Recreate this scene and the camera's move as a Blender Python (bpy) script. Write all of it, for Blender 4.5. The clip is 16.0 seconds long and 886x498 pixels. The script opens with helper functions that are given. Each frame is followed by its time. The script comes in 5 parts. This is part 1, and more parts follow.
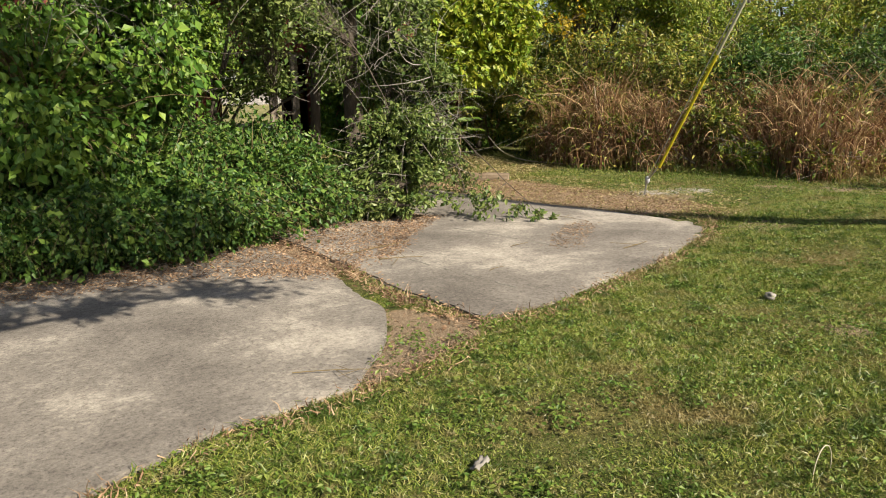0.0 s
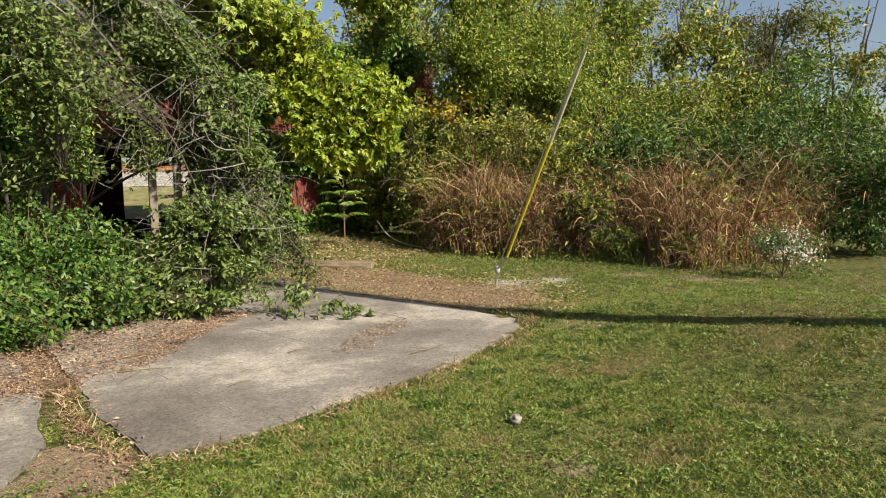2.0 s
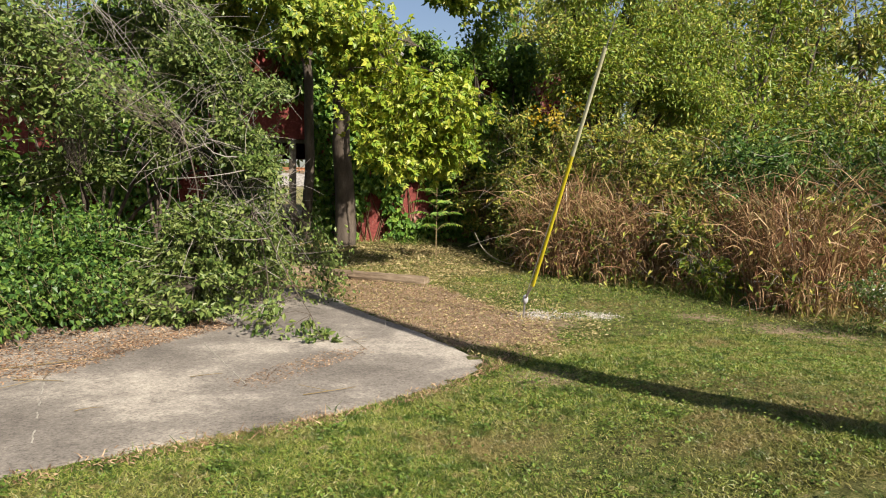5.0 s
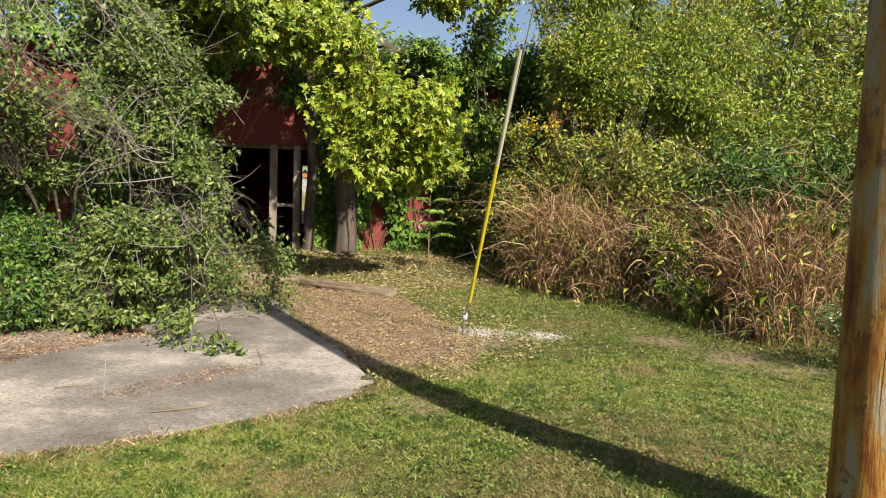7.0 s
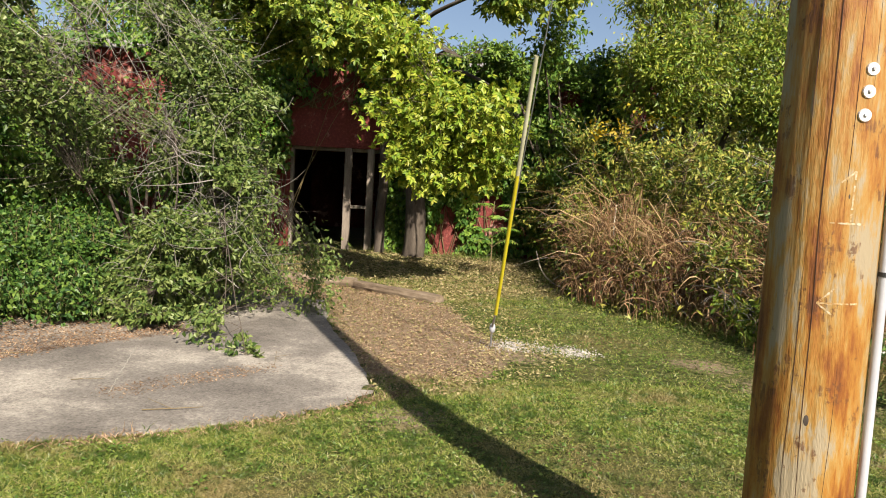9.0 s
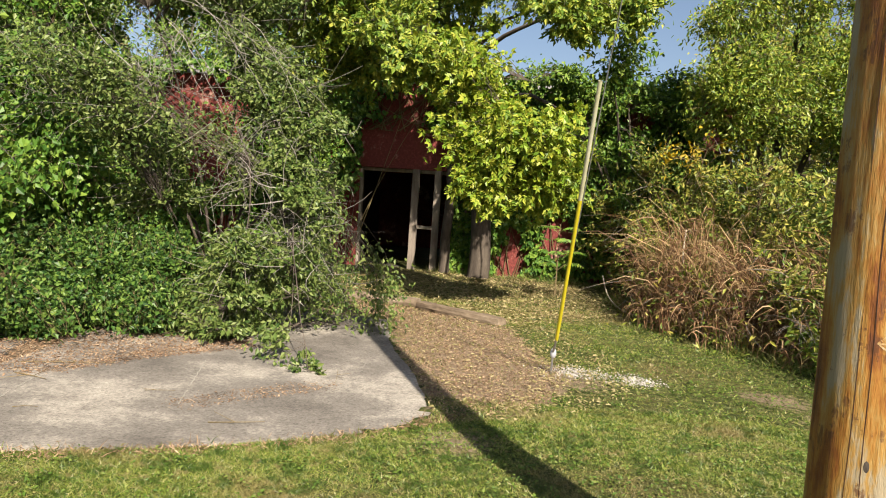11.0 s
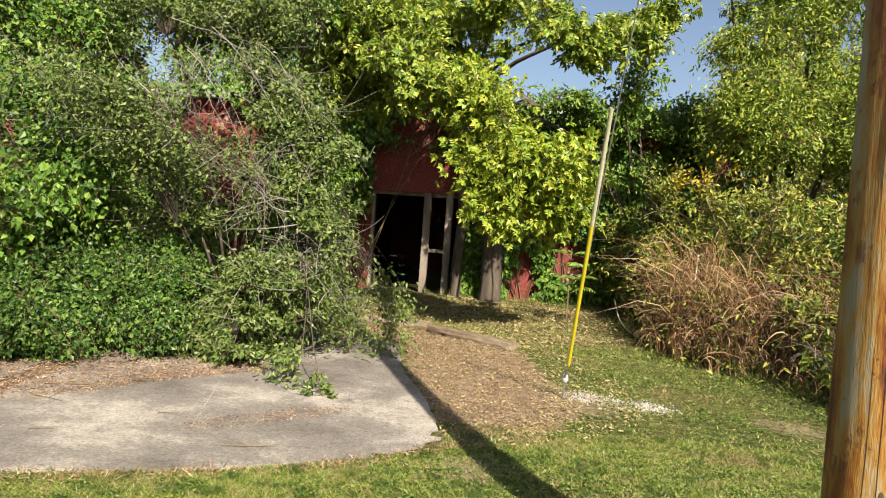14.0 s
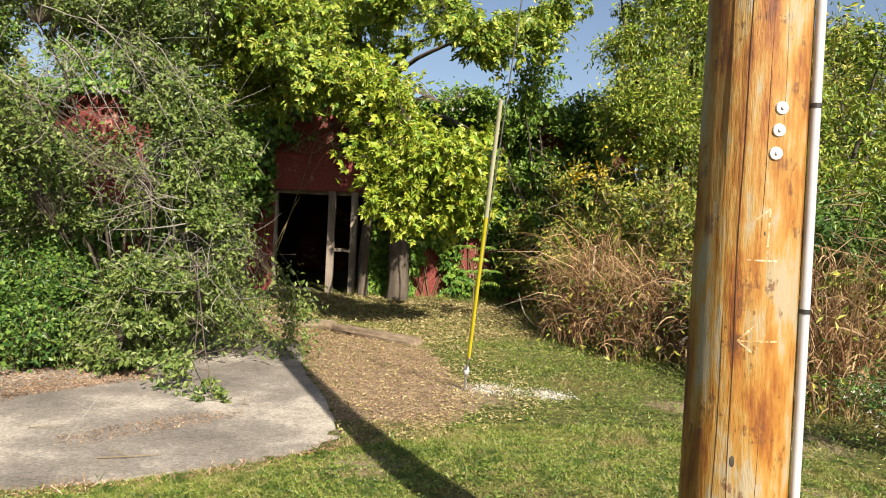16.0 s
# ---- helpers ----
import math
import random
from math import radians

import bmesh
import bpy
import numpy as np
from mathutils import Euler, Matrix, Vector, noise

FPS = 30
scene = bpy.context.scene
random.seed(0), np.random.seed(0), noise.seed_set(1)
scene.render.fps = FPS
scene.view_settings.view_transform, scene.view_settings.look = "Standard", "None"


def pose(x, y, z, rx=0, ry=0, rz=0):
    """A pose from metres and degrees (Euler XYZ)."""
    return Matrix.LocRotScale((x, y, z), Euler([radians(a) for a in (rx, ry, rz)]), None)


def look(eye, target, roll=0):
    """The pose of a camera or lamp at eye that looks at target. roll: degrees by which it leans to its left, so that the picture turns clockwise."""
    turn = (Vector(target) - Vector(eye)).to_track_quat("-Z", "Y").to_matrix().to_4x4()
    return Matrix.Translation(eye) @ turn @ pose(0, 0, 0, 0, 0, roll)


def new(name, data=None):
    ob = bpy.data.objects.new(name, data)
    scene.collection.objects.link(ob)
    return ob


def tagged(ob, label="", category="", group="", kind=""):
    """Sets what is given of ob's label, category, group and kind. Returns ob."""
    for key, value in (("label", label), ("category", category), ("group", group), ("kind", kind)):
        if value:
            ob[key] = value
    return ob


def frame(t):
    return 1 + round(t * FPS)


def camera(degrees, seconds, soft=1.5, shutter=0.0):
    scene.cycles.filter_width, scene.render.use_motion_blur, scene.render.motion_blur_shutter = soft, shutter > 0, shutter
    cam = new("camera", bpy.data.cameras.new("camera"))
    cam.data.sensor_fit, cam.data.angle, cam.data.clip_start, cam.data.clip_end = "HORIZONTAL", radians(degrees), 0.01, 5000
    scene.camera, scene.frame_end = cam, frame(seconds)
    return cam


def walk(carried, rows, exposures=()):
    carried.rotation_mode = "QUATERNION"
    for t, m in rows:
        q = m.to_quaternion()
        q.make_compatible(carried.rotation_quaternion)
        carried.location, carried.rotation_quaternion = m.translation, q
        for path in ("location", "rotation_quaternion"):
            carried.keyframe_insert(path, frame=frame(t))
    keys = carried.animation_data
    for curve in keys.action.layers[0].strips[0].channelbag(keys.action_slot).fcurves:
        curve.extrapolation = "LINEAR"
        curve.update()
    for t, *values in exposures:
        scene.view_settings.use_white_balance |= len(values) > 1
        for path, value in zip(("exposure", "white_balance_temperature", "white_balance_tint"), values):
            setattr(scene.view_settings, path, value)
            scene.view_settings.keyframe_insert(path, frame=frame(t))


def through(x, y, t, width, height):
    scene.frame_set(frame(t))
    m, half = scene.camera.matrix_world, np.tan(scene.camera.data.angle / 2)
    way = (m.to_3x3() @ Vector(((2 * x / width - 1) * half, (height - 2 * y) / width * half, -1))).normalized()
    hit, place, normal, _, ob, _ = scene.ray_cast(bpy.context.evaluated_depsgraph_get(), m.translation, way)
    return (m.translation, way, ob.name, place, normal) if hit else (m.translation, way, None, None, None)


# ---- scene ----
cam = camera(66.1, 16.0, soft=1.0)
PATH = [
    (0, (0.555, -0.349, 1.27), (1.392, 1.418, 0.847), -1.2),
    (0.5, (0.913, -0.263, 1.287), (1.831, 1.479, 0.936), -1.2),
    (1, (1.334, -0.311, 1.293), (2.289, 1.427, 1.027), -1.2),
    (1.5, (1.739, -0.338, 1.32), (2.709, 1.396, 1.09), -1.2),
    (2, (2.116, -0.432, 1.317), (3.091, 1.303, 1.119), -1.0),
    (2.5, (2.456, -0.421, 1.313), (3.397, 1.334, 1.125), -0.5),
    (3, (2.852, -0.382, 1.341), (3.68, 1.43, 1.157), -0.2),
    (3.5, (3.187, -0.437, 1.342), (3.912, 1.418, 1.163), 0.3),
    (3.7, (3.327, -0.429, 1.33), (4.007, 1.443, 1.152), 0.5),
    (5.8, (4.767, -0.407, 1.452), (5.177, 1.542, 1.277), 1.1),
    (6, (4.896, -0.416, 1.449), (5.308, 1.534, 1.28), 1.1),
    (6.5, (5.25, -0.389, 1.442), (5.619, 1.568, 1.279), 1.6),
    (7, (5.56, -0.322, 1.46), (5.845, 1.649, 1.3), 2.0),
    (7.5, (5.818, -0.371, 1.482), (6.027, 1.611, 1.321), 2.5),
    (8, (6.026, -0.285, 1.501), (6.155, 1.704, 1.335), 2.9),
    (8.5, (6.196, -0.215, 1.536), (6.248, 1.777, 1.367), 3.0),
    (9, (6.296, -0.246, 1.554), (6.286, 1.747, 1.387), 3.2),
    (9.5, (6.339, -0.265, 1.562), (6.267, 1.727, 1.394), 3.7),
    (9.7, (6.344, -0.266, 1.569), (6.245, 1.725, 1.4), 3.7),
    (12, (6.356, -0.286, 1.592), (6.122, 1.699, 1.528), 4.1),
    (12.5, (6.334, -0.324, 1.599), (6.105, 1.663, 1.548), 4.0),
    (13, (6.299, -0.338, 1.599), (6.072, 1.648, 1.547), 4.1),
    (13.5, (6.302, -0.309, 1.602), (6.061, 1.675, 1.547), 4.1),
    (14, (6.346, -0.308, 1.601), (6.098, 1.676, 1.545), 4.1),
    (14.5, (6.372, -0.286, 1.58), (6.13, 1.698, 1.522), 3.9),
    (15, (6.361, -0.249, 1.57), (6.136, 1.737, 1.514), 3.5),
    (15.5, (6.369, -0.204, 1.551), (6.21, 1.788, 1.5), 2.9),
    (16, (6.492, -0.234, 1.556), (6.498, 1.765, 1.515), 2.8),
]
walk(cam, [(t, look(eye, target, roll)) for t, eye, target, roll in PATH],
     exposures=[(0, 0.86, 6920, 12), (1.5, 0.79, 6860, 12), (3.5, 0.85, 6760, 13), (6.5, 0.95, 6680, 14), (9, 0.92, 6700, 14), (12, 1.07, 6800, 13), (16, 1.12, 6840, 13)])

# ---- light ----
SUN_WAY = Vector((-0.39, 0.92, 0)).normalized()
SUN_UP = radians(38)
TO_SUN = Vector((-SUN_WAY.x * math.cos(SUN_UP), -SUN_WAY.y * math.cos(SUN_UP), math.sin(SUN_UP)))
world = bpy.data.worlds.new("world")
scene.world = world
world.use_nodes = True
sky = world.node_tree.nodes.new("ShaderNodeTexSky")
sky.sky_type, sky.sun_disc = "NISHITA", False
sky.sun_elevation, sky.sun_rotation = SUN_UP, math.atan2(TO_SUN.x, TO_SUN.y)
sky.air_density, sky.dust_density, sky.ozone_density = 1.0, 1.8, 1.1
back = world.node_tree.nodes["Background"]
back.inputs["Strength"].default_value = 0.068
world.node_tree.links.new(sky.outputs[0], back.inputs["Color"])
sun = new("sun", bpy.data.lights.new("sun", "SUN"))
sun.data.energy, sun.data.angle, sun.data.color = 5.0, radians(0.53), (1.0, 0.93, 0.80)
sun.matrix_world = look(TO_SUN * 40, (0, 0, 0))

# ---- materials ----
def nodes_of(name):
    m = bpy.data.materials.new(name)
    m.use_nodes = True
    nt = m.node_tree
    return m, nt, nt.nodes, nt.links, nt.nodes["Principled BSDF"]


def ramp(n, stops):
    r = n.new("ShaderNodeValToRGB")
    el = r.color_ramp.elements
    while len(el) < len(stops):
        el.new(0.5)
    for e, (p, c) in zip(el, stops):
        e.position, e.color = p, (*c, 1)
    return r


def noise_tex(n, l, scale, detail=5, rough=0.6, stretch=None):
    co = n.new("ShaderNodeTexCoord")
    t = n.new("ShaderNodeTexNoise")
    t.inputs["Scale"].default_value, t.inputs["Detail"].default_value, t.inputs["Roughness"].default_value = scale, detail, rough
    if stretch:
        mp = n.new("ShaderNodeMapping")
        mp.inputs["Scale"].default_value = stretch
        l.new(co.outputs["Object"], mp.inputs["Vector"])
        l.new(mp.outputs[0], t.inputs["Vector"])
    else:
        l.new(co.outputs["Object"], t.inputs["Vector"])
    return t


def mix(n, l, fac, a, b, mode="MIX"):
    m = n.new("ShaderNodeMix")
    m.data_type, m.blend_type = "RGBA", mode
    for sock, v in ((m.inputs[0], fac), (m.inputs[6], a), (m.inputs[7], b)):
        if isinstance(v, bpy.types.NodeSocket):
            l.new(v, sock)
        elif isinstance(v, tuple):
            sock.default_value = (*v, 1)
        else:
            sock.default_value = v
    return m.outputs[2]


def bump(n, l, p, height, strength, dist):
    b = n.new("ShaderNodeBump")
    b.inputs["Strength"].default_value, b.inputs["Distance"].default_value = strength, dist
    l.new(height, b.inputs["Height"])
    l.new(b.outputs[0], p.inputs["Normal"])


def leaf_mat(name, colours, rough=0.45, through=0.35, spec=0.3, patch=None):
    """Leaf blades: a colour for each blade, light that passes through."""
    m, nt, n, l, p = nodes_of(name)
    geo = n.new("ShaderNodeNewGeometry")
    r = ramp(n, [(i / max(1, len(colours) - 1), c) for i, c in enumerate(colours)])
    l.new(geo.outputs["Random Per Island"], r.inputs[0])
    col = r.outputs[0]
    for size, tone, low, high in patch if isinstance(patch, list) else [patch] if patch else []:
        t = noise_tex(n, l, size, 4)
        k = ramp(n, [(low, (0, 0, 0)), (high, (0.85, 0.85, 0.85))])
        l.new(t.outputs[0], k.inputs[0])
        col = mix(n, l, k.outputs[0], col, tone)
    l.new(col, p.inputs["Base Color"])
    p.inputs["Roughness"].default_value, p.inputs["Specular IOR Level"].default_value = rough, spec
    tr = n.new("ShaderNodeBsdfTranslucent")
    hs = n.new("ShaderNodeHueSaturation")
    hs.inputs["Hue"].default_value, hs.inputs["Saturation"].default_value, hs.inputs["Value"].default_value = 0.485, 1.1, 1.25
    l.new(col, hs.inputs["Color"])
    l.new(hs.outputs[0], tr.inputs["Color"])
    mx = n.new("ShaderNodeMixShader")
    mx.inputs[0].default_value = through
    l.new(p.outputs[0], mx.inputs[1])
    l.new(tr.outputs[0], mx.inputs[2])
    l.new(mx.outputs[0], n["Material Output"].inputs["Surface"])
    return m


def rough_mat(name, stops, scale=6, fine=60, rough=0.85, relief=0.5, depth=0.01, stretch=None, metal=0.0, island=0.0):
    """A two-scale surface: broad stains and fine grain."""
    m, nt, n, l, p = nodes_of(name)
    a = noise_tex(n, l, scale, 6, 0.65, stretch)
    b = noise_tex(n, l, fine, 4, 0.7, stretch)
    r = ramp(n, stops)
    s = n.new("ShaderNodeMath")
    s.operation = "MULTIPLY_ADD"
    l.new(b.outputs[0], s.inputs[0])
    s.inputs[1].default_value = 0.35
    l.new(a.outputs[0], s.inputs[2])
    s2 = n.new("ShaderNodeMath")
    s2.operation = "SUBTRACT"
    l.new(s.outputs[0], s2.inputs[0])
    s2.inputs[1].default_value = 0.175
    val = s2.outputs[0]
    if island:
        geo = n.new("ShaderNodeNewGeometry")
        s3 = n.new("ShaderNodeMath")
        s3.operation = "MULTIPLY_ADD"
        l.new(geo.outputs["Random Per Island"], s3.inputs[0])
        s3.inputs[1].default_value = island
        l.new(val, s3.inputs[2])
        s4 = n.new("ShaderNodeMath")
        s4.operation = "SUBTRACT"
        l.new(s3.outputs[0], s4.inputs[0])
        s4.inputs[1].default_value = island / 2
        val = s4.outputs[0]
    l.new(val, r.inputs[0])
    l.new(r.outputs[0], p.inputs["Base Color"])
    p.inputs["Roughness"].default_value, p.inputs["Metallic"].default_value = rough, metal
    bump(n, l, p, s.outputs[0], relief, depth)
    return m


def ground_mat():
    m, nt, n, l, p = nodes_of("lawn_soil")
    a, b, c = noise_tex(n, l, 0.9, 5), noise_tex(n, l, 14, 6, 0.7), noise_tex(n, l, 110, 5, 0.8)
    turf = ramp(n, [(0.32, (0.018, 0.028, 0.007)), (0.5, (0.07, 0.085, 0.022)), (0.66, (0.17, 0.165, 0.06))])
    tm = n.new("ShaderNodeMath")
    tm.operation = "MULTIPLY_ADD"
    l.new(c.outputs[0], tm.inputs[0])
    tm.inputs[1].default_value = 1.1
    l.new(b.outputs[0], tm.inputs[2])
    ts = n.new("ShaderNodeMath")
    ts.operation = "SUBTRACT"
    l.new(tm.outputs[0], ts.inputs[0])
    ts.inputs[1].default_value = 0.55
    l.new(ts.outputs[0], turf.inputs[0])
    soil = ramp(n, [(0.34, (0.08, 0.053, 0.033)), (0.5, (0.235, 0.172, 0.112)), (0.66, (0.44, 0.355, 0.25))])
    l.new(c.outputs[0], soil.inputs[0])
    at = n.new("ShaderNodeAttribute")
    at.attribute_name = "litter"
    add = n.new("ShaderNodeMath")
    add.operation = "ADD"
    l.new(at.outputs["Fac"], add.inputs[0])
    l.new(b.outputs[0], add.inputs[1])
    k = ramp(n, [(0.62, (0, 0, 0)), (0.85, (1, 1, 1))])
    l.new(add.outputs[0], k.inputs[0])
    dry = ramp(n, [(0.5, (0, 0, 0)), (0.72, (0.6, 0.6, 0.6))])
    l.new(a.outputs[0], dry.inputs[0])
    col = mix(n, l, dry.outputs[0], turf.outputs[0], (0.17, 0.13, 0.06))
    l.new(mix(n, l, k.outputs[0], col, soil.outputs[0]), p.inputs["Base Color"])
    p.inputs["Roughness"].default_value = 0.95
    p.inputs["Specular IOR Level"].default_value = 0.15
    bump(n, l, p, c.outputs[0], 0.7, 0.02)
    return m


def concrete_mat():
    m, nt, n, l, p = nodes_of("weathered_concrete")
    a, b, c = noise_tex(n, l, 1.0, 7, 0.6), noise_tex(n, l, 13, 7, 0.78), noise_tex(n, l, 48, 6, 0.82)
    base = ramp(n, [(0.34, (0.138, 0.124, 0.108)), (0.46, (0.194, 0.176, 0.153)), (0.54, (0.24, 0.219, 0.19)), (0.60, (0.335, 0.306, 0.262)), (0.72, (0.44, 0.404, 0.345))])
    s = n.new("ShaderNodeMath")
    s.operation = "MULTIPLY_ADD"
    l.new(b.outputs[0], s.inputs[0])
    s.inputs[1].default_value = 0.34
    l.new(a.outputs[0], s.inputs[2])
    s2 = n.new("ShaderNodeMath")
    s2.operation = "SUBTRACT"
    l.new(s.outputs[0], s2.inputs[0])
    s2.inputs[1].default_value = 0.17
    l.new(s2.outputs[0], base.inputs[0])
    grit = ramp(n, [(0.38, (0.45, 0.43, 0.42)), (0.46, (0.86, 0.86, 0.86)), (0.53, (1.0, 1.0, 1.0)), (0.62, (1.35, 1.33, 1.28))])
    l.new(c.outputs[0], grit.inputs[0])
    l.new(mix(n, l, 0.85, base.outputs[0], grit.outputs[0], "MULTIPLY"), p.inputs["Base Color"])
    p.inputs["Roughness"].default_value, p.inputs["Specular IOR Level"].default_value = 0.9, 0.25
    bump(n, l, p, c.outputs[0], 0.8, 0.008)
    return m


def pole_mat():
    m, nt, n, l, p = nodes_of("pole_pine")
    a = noise_tex(n, l, 5, 6, 0.65, (1.6, 1.6, 0.45))
    b = noise_tex(n, l, 22, 6, 0.75, (1, 1, 0.06))
    c = noise_tex(n, l, 70, 4, 0.7, (1, 1, 0.05))
    base = ramp(n, [(0.33, (0.09, 0.022, 0.004)), (0.42, (0.205, 0.066, 0.008)), (0.48, (0.30, 0.132, 0.018)), (0.54, (0.33, 0.195, 0.05)), (0.59, (0.30, 0.245, 0.155))])
    s = n.new("ShaderNodeMath")
    s.operation = "MULTIPLY_ADD"
    l.new(b.outputs[0], s.inputs[0])
    s.inputs[1].default_value = 0.35
    l.new(a.outputs[0], s.inputs[2])
    s2 = n.new("ShaderNodeMath")
    s2.operation = "SUBTRACT"
    l.new(s.outputs[0], s2.inputs[0])
    s2.inputs[1].default_value = 0.175
    l.new(s2.outputs[0], base.inputs[0])
    g = ramp(n, [(0.30, (0.45, 0.35, 0.28)), (0.40, (1, 1, 1))])
    l.new(b.outputs[0], g.inputs[0])
    col = mix(n, l, 0.8, base.outputs[0], g.outputs[0], "MULTIPLY")
    # torn fibre: ragged dark scars
    d = noise_tex(n, l, 9, 8, 0.72, (1, 1, 0.8))
    k = ramp(n, [(0.56, (0, 0, 0)), (0.59, (1, 1, 1))])
    l.new(d.outputs[0], k.inputs[0])
    e = noise_tex(n, l, 60, 5, 0.75, (1, 1, 0.12))
    k2 = ramp(n, [(0.45, (0, 0, 0)), (0.55, (0.8, 0.8, 0.8))])
    l.new(e.outputs[0], k2.inputs[0])
    scar = mix(n, l, 1.0, k.outputs[0], k2.outputs[0], "MULTIPLY")
    l.new(mix(n, l, scar, col, (0.10, 0.035, 0.01)), p.inputs["Base Color"])
    p.inputs["Roughness"].default_value = 0.62
    bump(n, l, p, e.outputs[0], 0.8, 0.008)
    return m


def red_wall_mat():
    m, nt, n, l, p = nodes_of("peeling_red_paint")
    a, b = noise_tex(n, l, 1.6, 7, 0.68), noise_tex(n, l, 18, 5, 0.7)
    red = ramp(n, [(0.3, (0.085, 0.014, 0.011)), (0.55, (0.175, 0.03, 0.024)), (0.75, (0.30, 0.085, 0.065))])
    l.new(b.outputs[0], red.inputs[0])
    k = ramp(n, [(0.56, (0, 0, 0)), (0.63, (1, 1, 1))])
    l.new(a.outputs[0], k.inputs[0])
    l.new(mix(n, l, k.outputs[0], red.outputs[0], (0.42, 0.24, 0.19)), p.inputs["Base Color"])
    p.inputs["Roughness"].default_value = 0.8
    bump(n, l, p, b.outputs[0], 0.5, 0.02)
    return m


M_GROUND, M_CONC, M_POLE, M_RED = ground_mat(), concrete_mat(), pole_mat(), red_wall_mat()
M_BARK = rough_mat("grey_brown_bark", [(0.3, (0.035, 0.026, 0.02)), (0.6, (0.10, 0.08, 0.06)), (0.8, (0.18, 0.155, 0.125))], 5, 50, 0.9, 0.8, 0.02, (1, 1, 0.3))
M_TWIG = rough_mat("pale_dry_twigs", [(0.3, (0.12, 0.108, 0.09)), (0.7, (0.27, 0.25, 0.22))], 3, 40, 0.85, 0.3, 0.003, None, 0, 0.5)
M_STEM = rough_mat("brown_stems", [(0.3, (0.09, 0.065, 0.03)), (0.7, (0.2, 0.15, 0.07))], 3, 40, 0.85, 0.3, 0.003, None, 0, 0.5)
M_WILLOW = leaf_mat("dusty_green_leaves", [(0.03, 0.064, 0.013), (0.065, 0.112, 0.022), (0.115, 0.165, 0.036), (0.20, 0.245, 0.075), (0.085, 0.135, 0.026)], 0.45, 0.12, 0.32)
M_VINE = leaf_mat("deep_green_leaves", [(0.028, 0.08, 0.012), (0.065, 0.15, 0.02), (0.12, 0.22, 0.03), (0.2, 0.29, 0.046)], 0.45, 0.14, 0.32)
M_SHRUB = leaf_mat("dark_shrub_leaves", [(0.018, 0.052, 0.012), (0.04, 0.098, 0.018), (0.08, 0.155, 0.026), (0.15, 0.225, 0.042)], 0.45, 0.12, 0.32)
M_ELDER = leaf_mat("yellow_green_leaves", [(0.085, 0.165, 0.013), (0.16, 0.25, 0.02), (0.25, 0.32, 0.028), (0.36, 0.37, 0.05), (0.12, 0.20, 0.017)], 0.45, 0.16, 0.35)
M_LIME = leaf_mat("yellowing_green_leaves", [(0.06, 0.125, 0.015), (0.13, 0.21, 0.024), (0.22, 0.285, 0.036), (0.35, 0.365, 0.055)], 0.45, 0.16, 0.35)
M_TREE = leaf_mat("mid_green_leaves", [(0.036, 0.095, 0.014), (0.08, 0.165, 0.022), (0.14, 0.235, 0.032), (0.22, 0.30, 0.045)], 0.45, 0.15, 0.32)
M_WEED = leaf_mat("weedy_green_yellow_leaves", [(0.05, 0.10, 0.016), (0.115, 0.185, 0.027), (0.20, 0.25, 0.04), (0.31, 0.32, 0.055), (0.36, 0.31, 0.075)], 0.48, 0.16, 0.32, (0.7, (0.20, 0.145, 0.055), 0.54, 0.7))
M_GOLD = leaf_mat("golden_autumn_leaves", [(0.36, 0.26, 0.02), (0.5, 0.36, 0.03), (0.24, 0.25, 0.03)], 0.5, 0.35, 0.3)
M_DRY = leaf_mat("dry_brown_grass", [(0.095, 0.045, 0.026), (0.19, 0.098, 0.05), (0.33, 0.20, 0.10), (0.55, 0.40, 0.22), (0.15, 0.066, 0.036)], 0.6, 0.15, 0.3, (0.8, (0.24, 0.20, 0.07), 0.5, 0.62))
M_GRASS = leaf_mat("lawn_blades", [(0.035, 0.07, 0.011), (0.10, 0.165, 0.024), (0.17, 0.225, 0.038), (0.27, 0.30, 0.065), (0.36, 0.325, 0.14)], 0.42, 0.22, 0.4, [(0.9, (0.24, 0.185, 0.08), 0.49, 0.66), (5.5, (0.04, 0.085, 0.011), 0.5, 0.62), (9.0, (0.27, 0.225, 0.095), 0.56, 0.66)])
M_CLOVER = leaf_mat("lawn_weed_leaves", [(0.05, 0.10, 0.014), (0.085, 0.155, 0.022), (0.13, 0.20, 0.032), (0.19, 0.235, 0.05)], 0.5, 0.2, 0.35)
M_LITTER = leaf_mat("brown_leaf_litter", [(0.11, 0.062, 0.038), (0.23, 0.14, 0.082), (0.36, 0.235, 0.14), (0.54, 0.40, 0.26), (0.16, 0.092, 0.055)], 0.7, 0.1, 0.2, [(3.5, (0.085, 0.052, 0.034), 0.5, 0.68), (11, (0.44, 0.33, 0.21), 0.56, 0.7)])
M_WHITE = leaf_mat("white_petals", [(0.72, 0.72, 0.68), (0.82, 0.82, 0.78)], 0.6, 0.2, 0.2)
M_DISTANT = leaf_mat("distant_woodland_leaves", [(0.06, 0.085, 0.03), (0.09, 0.115, 0.04), (0.14, 0.145, 0.05), (0.17, 0.15, 0.06)], 0.6, 0.3, 0.2)
M_WOOD = rough_mat("weathered_grey_wood", [(0.3, (0.11, 0.09, 0.07)), (0.55, (0.24, 0.20, 0.16)), (0.75, (0.38, 0.34, 0.28))], 4, 60, 0.85, 0.6, 0.008, (1, 1, 0.15))
